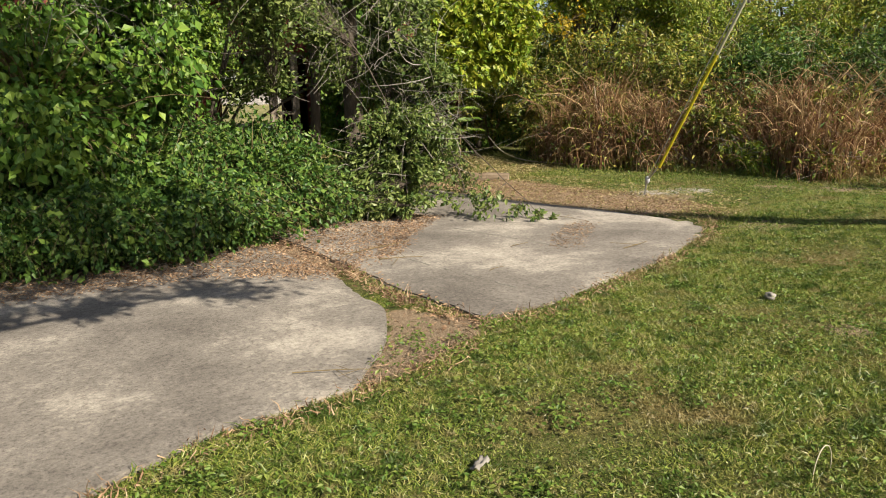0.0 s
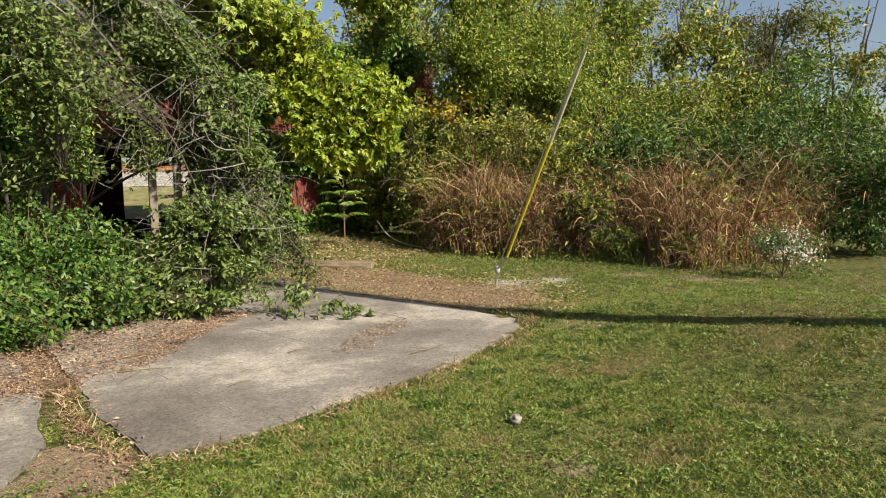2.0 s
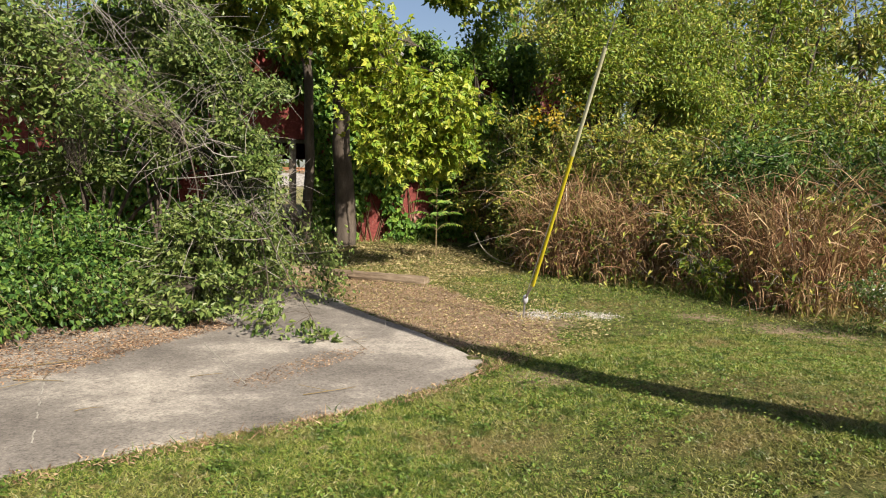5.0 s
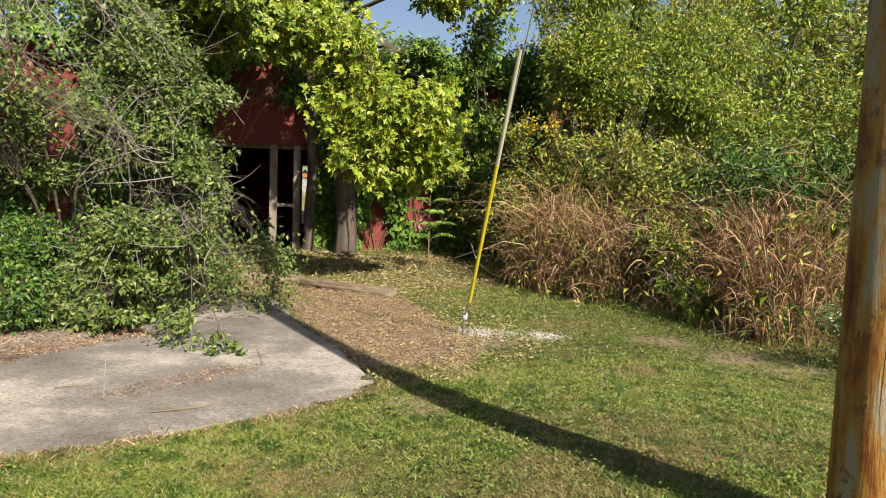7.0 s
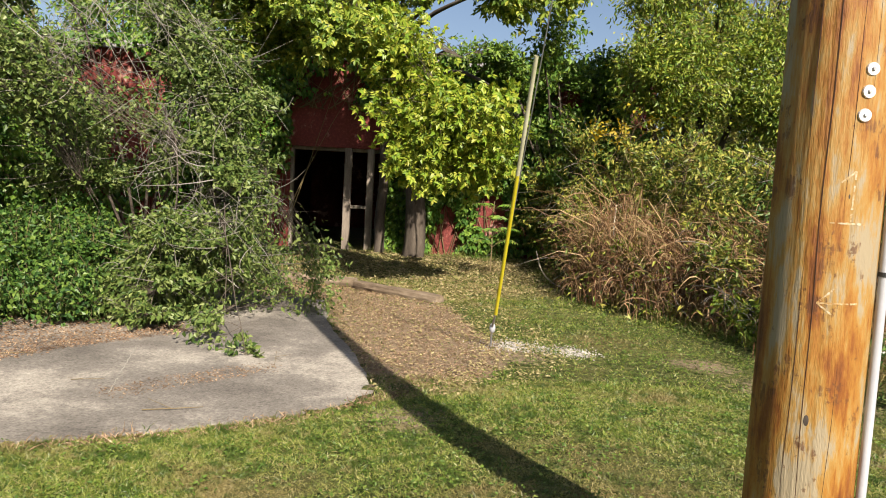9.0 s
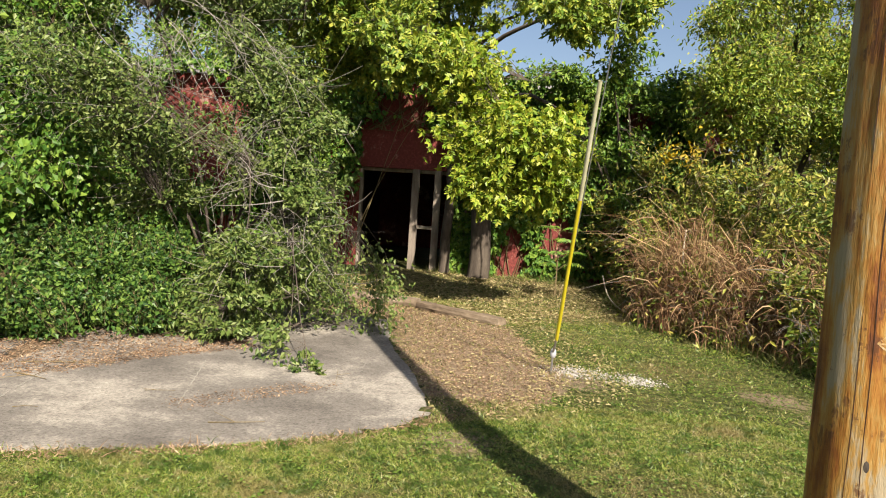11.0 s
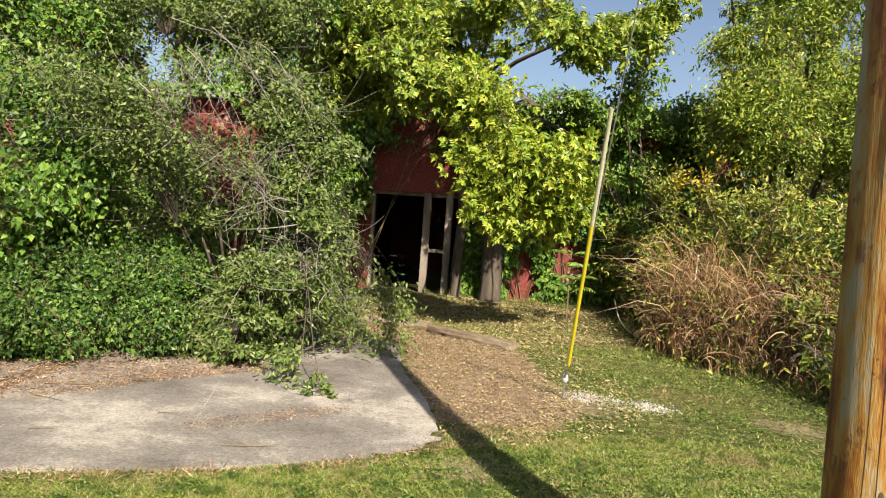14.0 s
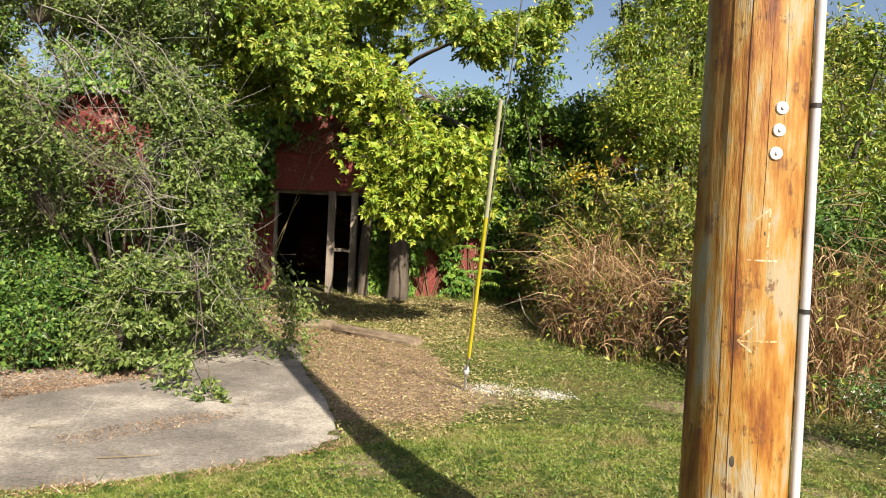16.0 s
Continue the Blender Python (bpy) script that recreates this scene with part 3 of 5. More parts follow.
def building():
    root = tagged(new("abandoned_building"), "vine-covered red painted single-storey derelict building", "building")
    root.location = (3.3, WALL_Y, 0)
    off = Matrix.Translation((-3.3, -WALL_Y, 0))

    def piece(nm, b, mt, label="", bevel=0.0):
        bm = bmesh.new()
        box(bm, *b, bevel=bevel)
        bm.transform(off)
        return part(nm, bm, mt, root, label)

    def wall(x0, z0, x1, z1, y0=WALL_Y, y1=WALL_Y + 0.3):
        return piece("wall", (x0, y0, z0, x1, y1, z1), M_RED)
    dx0, dx1, dz = DOOR
    wall(-9, -0.1, dx0, ROOF)
    wall(dx0, dz, dx1, ROOF)
    wall(dx1, -0.1, 10.6, ROOF)
    wall(-9.3, -0.1, -9, ROOF, WALL_Y, WALL_Y + 9)
    wall(10.6, -0.1, 10.9, ROOF, WALL_Y, WALL_Y + 9)
    # back wall with an opening to the embankment behind
    bx0, bx1, bz0, bz1 = BACK_DOOR
    for b in ((-9, -0.1, bx0, ROOF), (bx1, -0.1, 10.6, ROOF), (bx0, -0.1, bx1, bz0), (bx0, bz1, bx1, ROOF)):
        wall(*b, WALL_Y + 8.7, WALL_Y + 9)
    # floor and inner walls coloured near-black for the shade behind the doorway
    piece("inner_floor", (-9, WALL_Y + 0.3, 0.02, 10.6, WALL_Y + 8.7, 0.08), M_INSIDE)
    piece("roof", (-9.35, WALL_Y - 0.06, ROOF, 10.95, WALL_Y + 9.05, ROOF + 0.12), M_ROOF)
    piece("coping", (-9.35, WALL_Y - 0.05, ROOF + 0.12, 10.95, WALL_Y + 0.36, ROOF + 0.17), M_ROOF, "pale grey coping along the parapet")
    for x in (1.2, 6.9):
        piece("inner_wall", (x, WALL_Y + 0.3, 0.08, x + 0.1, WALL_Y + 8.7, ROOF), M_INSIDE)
    # door frame of weathered posts, a lintel and a rail
    for nm, b in (("door_post", (3.84, WALL_Y - 0.06, 0.02, 4.0, WALL_Y + 0.1, dz)), ("door_post", (4.36, WALL_Y - 0.02, 0.05, 4.52, WALL_Y + 0.12, dz)),
                  ("door_jamb", (dx0, WALL_Y + 0.02, 0.05, dx0 + 0.06, WALL_Y + 0.2, 2.4)), ("lintel", (dx0, WALL_Y + 0.13, 2.36, dx1, WALL_Y + 0.26, dz)),
                  ("rail", (4.0, WALL_Y + 0.02, 1.05, 4.36, WALL_Y + 0.08, 1.13)), ("threshold", (dx0, WALL_Y - 0.1, -0.02, dx1, WALL_Y + 0.28, 0.07))):
        piece(nm, b, M_WOOD, "weathered grey wooden " + nm.replace("_", " "), 0.008)
    # boarding beside the door: each board by itself
    x = dx1
    for i in range(3):
        w = 0.2 + 0.02 * math.sin(i * 2.3)
        piece("board", (x, WALL_Y - 0.05 - 0.012 * (i % 2), 0.1 + 0.04 * (i % 3), x + w - 0.012, WALL_Y - 0.015, 1.72 + 0.05 * math.sin(i * 1.7)), M_WOOD, "", 0.005)
        x += w


building()


def embankment():
    """A grassed bank with pale ballast and a track on its top, seen through the building."""
    prof = np.array([(26.5, 0.06), (28.5, 0.35), (30.5, 0.85), (32.0, 1.25), (33.2, 1.9), (36.4, 1.9), (38.0, 1.2), (40.5, 0.1)])
    xs = np.linspace(-12, 22, 69)

    def strip(a, b, lift):
        p = prof[a:b]
        yy = np.interp(np.linspace(0, len(p) - 1, 14), np.arange(len(p)), p[:, 0])
        zz = np.interp(yy, p[:, 0], p[:, 1])
        X, Y = np.meshgrid(xs, yy)
        Z = np.repeat(zz[:, None], len(xs), 1) + lift + 0.04 * np.sin(X * 3.1 + Y * 2) * np.cos(X * 1.3 - Y * 5)
        i = np.arange(X.size).reshape(X.shape)
        return np.stack([X, Y, Z], -1).reshape(-1, 3), np.stack([i[:-1, :-1], i[:-1, 1:], i[1:, 1:], i[1:, :-1]], -1).reshape(-1, 4)
    tagged(part_np("embankment", strip(0, 8, 0.0), M_BANK, None, "", True), "dry grassy bank behind the derelict building", "embankment", "", "structure")
    tagged(part_np("ballast", strip(3, 6, 0.06), M_BALLAST, None, "", True), "pale crushed stone ballast on the bank", "ballast", "", "structure")
    track = tagged(new("railway_track"), "rusty railway track on pale ballast", "railway track")
    track.location = (5, 34.8, 1.94)
    for y in (-0.72, 0.72):
        bm = bmesh.new()
        box(bm, -17, y - 0.07, 0.14, 17, y + 0.07, 0.16)
        box(bm, -17, y - 0.012, 0.16, 17, y + 0.012, 0.27)
        box(bm, -17, y - 0.036, 0.27, 17, y + 0.036, 0.31, 0.006)
        part("rail", bm, M_RUST, track, "rusty steel rail")
    bm = bmesh.new()
    box(bm, -0.11, -1.25, 0.0, 0.11, 1.25, 0.14, 0.01)
    first = part("sleeper", bm, M_LOG, track)
    first.location.x = -16.7
    for i in range(1, 56):
        ob = new("sleeper", first.data)
        ob.parent, ob.location.x = track, -16.7 + i * 0.6


embankment()


# ---- utility pole ----
POLE = Vector((7.342, 1.66, 0))


def utility_pole():
    root = tagged(new("utility_pole"), "new orange-brown pine utility pole with chalk arrows", "utility pole")
    root.location = POLE

    def face(a, z):
        """The shaft's radius: tapering, a little out of round."""
        return 0.144 - 0.0042 * z + 0.0035 * noise.noise(Vector((math.cos(a) * 2, math.sin(a) * 2, z * 1.3))) + 0.0022 * noise.noise(Vector((math.cos(a) * 9, math.sin(a) * 9, z * 0.8)))
    k, sides = 120, 64
    zs = np.linspace(-0.4, 9.2, k)
    v = []
    for z in zs:
        for j in range(sides):
            a = 2 * math.pi * j / sides
            v.append((face(a, z) * math.cos(a), face(a, z) * math.sin(a), z))
    i = np.arange(k * sides).reshape(k, sides)
    j = np.roll(i, -1, axis=1)
    f = np.stack([i[:-1], j[:-1], j[1:], i[1:]], -1).reshape(-1, 4)
    part_np("shaft", (np.array(v), f), M_POLE, root, "", True)
    # drying cracks: narrow dark furrows down the face
    for n, (ang, z0, z1, wide) in enumerate([(-121, 0.4, 3.0, 0.0032), (-100, 1.5, 2.2, 0.002), (-133, 0.7, 1.5, 0.0025), (-92, 0.5, 1.2, 0.002), (-140, 1.7, 2.3, 0.003), (-82, 1.75, 2.3, 0.0018)]):
        zz = np.linspace(z0, z1, 24)
        aa = np.radians(ang + 1.6 * np.sin(zz * 3 + n) + 0.7 * np.sin(zz * 11 + n))
        rad = np.array([face(a, z) for a, z in zip(aa, zz)]) - 0.0003
        p = np.stack([rad * np.cos(aa), rad * np.sin(aa), zz], -1)[None]
        w = wide * np.sin(np.linspace(0.08, 3.06, 24))[None] * 0.55
        part_np("crack", tubes(p, w, 4), M_CRACK, root, "dark drying crack")
    # knots and torn fibre
    for ang, z, s in [(-117, 1.0, 0.012), (-138, 1.13, 0.012), (-100, 1.385, 0.007), (-97, 1.6, 0.007), (-128, 1.88, 0.009), (-108, 2.0, 0.012)]:
        bm = bmesh.new()
        bmesh.ops.create_icosphere(bm, subdivisions=2, radius=s)
        a, r = radians(ang), 0.141 - 0.0042 * z
        bm.transform(Matrix.Translation((r * math.cos(a), r * math.sin(a), z)) @ Matrix.Rotation(a, 4, "Z") @ Matrix.Diagonal((0.25, 0.7, 1.6, 1)))
        part("knot", bm, M_BARK, root)
    # round metal tags
    for ang, z in ((-86, 1.925), (-88, 1.868), (-90, 1.808)):
        a, r = radians(ang), 0.146 - 0.0042 * z
        turn = Matrix.Translation((r * math.cos(a), r * math.sin(a), z)) @ Matrix.Rotation(a, 4, "Z") @ Matrix.Rotation(radians(90), 4, "Y")
        bm = bmesh.new()
        bmesh.ops.create_cone(bm, cap_ends=True, segments=24, radius1=0.0175, radius2=0.016, depth=0.004)
        bm.transform(turn)
        tag = part("tag", bm, M_ALU, root, "round metal tag")
        bm = bmesh.new()
        bmesh.ops.create_cone(bm, cap_ends=True, segments=12, radius1=0.006, radius2=0.004, depth=0.006)
        bm.transform(turn @ Matrix.Translation((0, 0, 0.004)))
        part("nail", bm, M_STEEL, tag, "nail head")

    def stroke(pts, wide=0.0032):
        """A faint, broken chalk stroke lying on the round face."""
        vs, fs = [], []
        for (a0, z0), (a1, z1) in zip(pts[:-1], pts[1:]):
            du, dz = radians(a1 - a0) * 0.138, z1 - z0
            nu, nz = -dz / math.hypot(du, dz), du / math.hypot(du, dz)
            for s in np.linspace(0, 1, 26)[:-1]:
                w = wide * (0.5 + 0.7 * abs(noise.noise(Vector((s * 9, a0, z0)))))
                if noise.noise(Vector((s * 14, z0 * 5, a0))) < -0.22:
                    continue
                k = len(vs)
                for ss, sg in ((s, -1), (s, 1), (s + 0.042, 1), (s + 0.042, -1)):
                    z = z0 + dz * ss + sg * w * nz
                    a = radians(a0 + (a1 - a0) * ss) + sg * w * nu / 0.138
                    r = face(a, z) + 0.0007
                    vs.append((r * math.cos(a), r * math.sin(a), z))
                fs.append((k, k + 1, k + 2, k + 3))
        return part_np("chalk_mark", (np.array(vs), np.array(fs)), M_CHALK, root, "pale chalk arrow stroke")
    stroke([(-106, 1.635), (-92, 1.665), (-93, 1.535)])
    stroke([(-117, 1.53), (-77, 1.53)])
    stroke([(-77, 1.322), (-118, 1.318)])
    stroke([(-100, 1.365), (-118, 1.318), (-103, 1.29)])
    # conduit with straps
    a = radians(-36)
    c = np.array([[math.cos(a) * (0.147 - 0.0042 * z + 0.012), math.sin(a) * (0.147 - 0.0042 * z + 0.012), z] for z in np.linspace(-0.1, 6.5, 30)])
    conduit = part_np("conduit", tubes(c[None], np.full((1, 30), 0.0125), 12), M_CONDUIT, root, "grey plastic conduit", True)
    for z in (0.6, 1.40, 1.945, 2.6):
        bm = bmesh.new()
        q = 0.147 - 0.0042 * z + 0.012
        bmesh.ops.create_cone(bm, cap_ends=True, segments=16, radius1=0.0145, radius2=0.0145, depth=0.012)
        bm.transform(Matrix.Translation((math.cos(a) * q, math.sin(a) * q, z)))
        part("strap", bm, M_BLACK, conduit, "black strap")
    bm = bmesh.new()
    box(bm, -0.14, -0.14, 8.38, 0.14, 0.14, 8.44, 0.01)
    part("guy_band", bm, M_STEEL, root, "steel guy band")


utility_pole()


def guy_wire():
    root = tagged(new("guy_wire"), "steel guy wire with a yellow plastic guard fading to white", "guy wire")
    low, top = Vector((6.813, 6.348, 0.39)), Vector((6.897, 5.034, 2.622))
    foot, end = Vector((6.80, 6.60, 0.0)), Vector((7.33 - 0.03, 1.80, 8.41))
    root.location = foot

    def line(a, b, r0, r1, sides, k=6, sag=0.0):
        p = np.linspace(np.array(a - foot), np.array(b - foot), k)
        p[:, 2] -= sag * np.sin(np.linspace(0, math.pi, k))
        return tubes(p[None], np.linspace(r0, r1, k)[None], sides)
    part_np("wire", line(foot + Vector((0, -0.02, 0.16)), end, 0.0055, 0.0055, 6, 12, 0.02), M_STEEL, root, "steel strand")
    mid = low.lerp(top, 0.6)
    part_np("guard", line(low, mid, 0.0175, 0.0175, 14), M_YELLOW, root, "bright yellow plastic guard", True)
    part_np("guard", line(mid, top, 0.0178, 0.0172, 14), M_FADED, root, "sun-faded whitish guard", True)
    part_np("anchor_rod", line(foot - Vector((0, 0, 0.1)), foot + Vector((0, -0.055, 0.2)), 0.011, 0.011, 8), M_STEEL, root, "anchor rod", True)
    part_np("preform_grip", line(foot + Vector((0, -0.07, 0.22)), low + (top - low) * 0.02, 0.012, 0.009, 8), M_STEEL, root, "wire grip", True)
    bm = bmesh.new()
    bmesh.ops.create_uvsphere(bm, u_segments=14, v_segments=9, radius=0.042)
    bm.transform(Matrix.Translation((0.004, -0.06, 0.215)) @ Matrix.Diagonal((0.75, 0.75, 1.25, 1)))
    part("thimble_eye", bm, M_CONDUIT, root, "grey anchor eye", True)


guy_wire()

# ---- timbers, cable ----
def timber(a, b, r, label):
    a, b = Vector(a), Vector(b)
    L = (b - a).length
    bm = bmesh.new()
    k = 26
    v = []
    for i in range(k):
        s = i / (k - 1)
        for j in range(10):
            ang = 2 * math.pi * j / 10
            q = abs(math.cos(ang)) ** 0.6 * math.copysign(1, math.cos(ang)), abs(math.sin(ang)) ** 0.6 * math.copysign(1, math.sin(ang))
            w = 1 + 0.16 * noise.noise(Vector((s * 9, q[0] * 1.5, q[1] * 1.5 + L))) - (0.25 * max(0, 1 - min(s, 1 - s) * 25) * abs(noise.noise(Vector((j, L, 1)))))
            v.append(bm.verts.new(((s - 0.5) * L, q[0] * r * w * 1.15, q[1] * r * w * 0.85 + r * 0.75)))
    for i in range(k - 1):
        for j in range(10):
            bm.faces.new([v[i * 10 + j], v[i * 10 + (j + 1) % 10], v[i * 10 + 10 + (j + 1) % 10], v[i * 10 + 10 + j]])
    bm.faces.new(v[:10][::-1])
    bm.faces.new(v[-10:])
    ob = part("landscape_timber", bm, M_LOG)
    ob.matrix_world = Matrix.Translation((a + b) / 2) @ Matrix.Rotation(math.atan2(b.y - a.y, b.x - a.x), 4, "Z")
    return tagged(ob, label, "timber", "edging timbers")


timber((4.95, 10.15, -0.01), (6.24, 9.12, -0.01), 0.085, "rotting brown landscape timber lying on mulch")
timber((2.2, 11.1, -0.01), (4.9, 10.35, -0.01), 0.09, "long weathered grey edging timber half in leaves")
timber((-0.6, 11.7, -0.01), (2.1, 11.12, -0.01), 0.09, "weathered edging timber under drooping branches")


def cable(pts, r, name, label, material, cat):
    p = np.array(pts, float)
    t = np.linspace(0, len(p) - 1, 40)
    i = np.clip(t.astype(int), 0, len(p) - 2)
    u = (t - i)[:, None]
    pp = np.concatenate([p[:1] * 2 - p[1:2], p, p[-1:] * 2 - p[-2:-1]])
    a, b, c, d = pp[i], pp[i + 1], pp[i + 2], pp[i + 3]
    q = 0.5 * (2 * b + (c - a) * u + (2 * a - 5 * b + 4 * c - d) * u ** 2 + (3 * b - a - 3 * c + d) * u ** 3)
    ob = part_np(name, tubes(q[None], np.full((1, 40), r), 6), material, None, "", True)
    return tagged(ob, label, cat)


cable([(8.05, 13.0, 0.5), (8.1, 12.5, 0.2), (8.22, 11.8, 0.05), (8.45, 10.9, 0.03), (8.6, 10.3, 0.03), (8.75, 9.8, 0.03)], 0.013, "cable", "pale loose cable looping out of the weeds", M_CABLE, "cable")
cable([(8.9, 10.4, 1.5), (8.85, 10.2, 1.0), (8.95, 9.9, 0.55), (9.15, 9.6, 0.15)], 0.011, "cable", "pale cane bowing out of the weeds", M_CABLE, "cable")

# ---- trees and shrubs ----
def fan(base, targets, thick=0.06, bow=0.35, thin=0.01):
    """Limbs from one foot to several ends, rising first."""
    b = Vector(base)
    out = []
    for t in targets:
        e = Vector(t)
        c = b.lerp(e, 0.45) + Vector((0, 0, bow * (e - b).length))
        out.append((tuple(b), tuple(c), tuple(e), thick, thin))
    return out


# tree that leans and droops over the slab, dusty foliage, many dead twigs
plant("drooping_tree", "leaning half-dead tree drooping dusty green branches to the slab", "tree",
      fan((1.6, 10.2, 0), [(1.3, 8.4, 3.9), (2.8, 8.2, 3.6), (3.9, 8.1, 2.6), (4.1, 7.8, 1.6), (2.3, 7.4, 1.4), (0.3, 8.2, 3.8), (3.4, 8.8, 4.4)], 0.026, 0.32)
      + [((3.0, 8.2, 2.9), (3.8, 7.4, 2.3), (4.1, 6.5, 0.3), 0.014, 0.004), ((2.8, 8.0, 2.4), (3.6, 7.0, 1.6), (3.4, 6.4, 0.25), 0.012, 0.004), ((3.3, 8.0, 1.8), (4.0, 6.9, 1.2), (4.6, 5.6, 0.06), 0.011, 0.003)],
      [(0.35, 8.2, 3.7, 1.2, 0.9, 0.9, 360), (2.3, 8.3, 4.2, 1.1, 0.8, 0.6, 300), (3.1, 8.4, 3.9, 0.6, 0.6, 0.5, 120), (3.2, 8.1, 2.8, 0.65, 0.7, 0.6, 330), (3.9, 7.7, 1.8, 0.55, 0.7, 0.8, 520), (3.9, 7.2, 0.8, 0.5, 0.5, 0.45, 260),
       (3.6, 6.8, 0.9, 0.5, 0.5, 0.45, 270), (3.1, 6.5, 0.2, 0.2, 0.2, 0.1, 6), (3.4, 6.35, 0.15, 0.2, 0.2, 0.1, 6), (3.7, 6.5, 0.2, 0.2, 0.2, 0.12, 7), (3.9, 6.25, 0.12, 0.2, 0.15, 0.08, 5), (4.1, 6.05, 0.08, 0.2, 0.1, 0.06, 5), (4.35, 5.85, 0.06, 0.2, 0.1, 0.05, 4), (4.55, 5.7, 0.05, 0.15, 0.1, 0.04, 3), (2.95, 7.9, 2.0, 0.3, 0.4, 0.5, 140), (3.0, 8.1, 2.9, 0.35, 0.5, 0.5, 150), (2.3, 7.8, 2.4, 0.5, 0.5, 0.5, 60), (1.9, 6.5, 2.3, 0.4, 0.35, 0.5, 130), (1.4, 6.3, 2.8, 0.5, 0.4, 0.4, 70), (2.2, 7.8, 1.55, 0.4, 0.4, 0.2, 60), (4.75, 8.2, 0.35, 0.3, 0.4, 0.25, 40), (1.9, 7.4, 1.5, 0.5, 0.5, 0.25, 90), (3.0, 7.2, 0.5, 0.4, 0.4, 0.35, 140), (3.4, 7.5, 0.35, 0.6, 0.5, 0.3, 260), (3.95, 7.9, 0.4, 0.4, 0.5, 0.35, 150), (2.9, 6.95, 0.28, 0.4, 0.35, 0.25, 150), (3.5, 6.9, 0.25, 0.4, 0.3, 0.2, 110)],
      (0.058, 0.032, 0.45), 25, M_BARK, M_WILLOW, droop=0.3, spread=0.1, bare=700, bare_mat=M_TWIG, twig_mat=M_BARK, twig=0.003, clump=(36, 0.09))


def snag(tree, places):
    """Knots of bare grey twigs on a tree."""
    off = np.array(tree.location)
    p, r = [], []
    for x, y, z, s, n in places:
        heart = np.array([x, y, z])
        a = heart + rng.normal(size=(n, 3)) * s * 0.45
        e = a + (unit(rng.normal(size=(n, 3)) + np.array([0.2, -0.5, -0.3])) * s * (0.5 + rng.random((n, 1))))
        p.append(curve(a, (a + e) / 2 + rng.normal(size=(n, 3)) * s * 0.22, e, 6))
        r.append(np.linspace(0.0028, 0.0011, 6)[None] * (0.6 + 0.8 * rng.random((n, 1))))
    v, f = tubes(np.concatenate(p), np.concatenate(r), 3)
    tagged(part_np("deadwood", (v - off, f), M_TWIG, tree, "tangled bare grey twigs"), kind="stuff")


snag(bpy.data.objects["drooping_tree"], [(1.95, 7.45, 3.1, 0.45, 100), (1.2, 7.2, 2.7, 0.7, 80), (3.3, 7.2, 2.1, 0.6, 60), (2.9, 7.3, 3.4, 0.5, 50), (3.9, 6.8, 1.2, 0.5, 60), (0.3, 6.4, 2.4, 0.7, 110)])


def arching_twigs(tree, n):
    """Long bare twigs that arch out of the crown and down to the slab's side."""
    off = np.array(tree.location)
    a = np.stack([1.4 + 1.5 * rng.random(n), 7.4 + 0.7 * rng.random(n), 2.7 + 1.2 * rng.random(n)], -1)
    e = a + np.stack([0.9 + 1.1 * rng.random(n), -0.7 + 0.7 * rng.random(n), -0.7 - 1.2 * rng.random(n)], -1)
    c = (a + e) / 2 + rng.normal(size=(n, 3)) * 0.1 + np.array([0.05, 0, 0.28])
    p = curve(a, c, e, 12) + np.cumsum(rng.normal(size=(n, 12, 3)) * 0.012, axis=1)
    r = np.linspace(0.0055, 0.0014, 12)[None] * (0.5 + 0.8 * rng.random((n, 1)))
    k = n * 5
    g, at = rng.integers(0, n, k), rng.integers(3, 11, k)
    a2 = p[g, at]
    e2 = a2 + unit(rng.normal(size=(k, 3)) * 0.7 + (e - a)[g] * 0.5) * (0.15 + 0.35 * rng.random((k, 1)))
    p2 = curve(a2, (a2 + e2) / 2 + rng.normal(size=(k, 3)) * 0.03, e2, 12)
    r2 = np.linspace(0.003, 0.001, 12)[None] * (0.6 + 0.7 * rng.random((k, 1)))
    v, f = tubes(np.concatenate([p, p2]), np.concatenate([r, r2]), 4)
    tagged(part_np("deadwood", (v - off, f), M_TWIG, tree, "long arching bare twigs"), kind="stuff")


arching_twigs(bpy.data.objects["drooping_tree"], 13)
# vine-draped trees at the far side of the slab
plant("vine_tree", "tree smothered in broad dark green vine leaves", "tree",
      fan((-0.7, 8.8, 0), [(0.4, 7.6, 3.2), (-1.0, 7.6, 4.2), (0.9, 7.4, 2.0), (0.0, 6.6, 1.2), (-2.2, 7.6, 4.6), (-0.6, 8.4, 5.2), (-1.6, 6.2, 1.6)], 0.04, 0.15),
      [(0.6, 7.4, 1.7, 1.0, 0.9, 1.3, 1000), (-0.9, 6.7, 1.4, 1.2, 1.0, 1.4, 900), (-0.4, 8.0, 3.7, 1.4, 1.0, 1.3, 800), (-2.6, 6.9, 2.4, 1.4, 1.2, 2.2, 900), (-0.4, 8.4, 5.4, 1.6, 1.0, 1.0, 350), (0.0, 6.1, 0.7, 0.9, 0.6, 0.6, 250)],
      (0.085, 0.062, 0.4), 15, M_STEM, M_VINE, droop=0.6, spread=0.13, facing=0.5, clump=(28, 0.105))
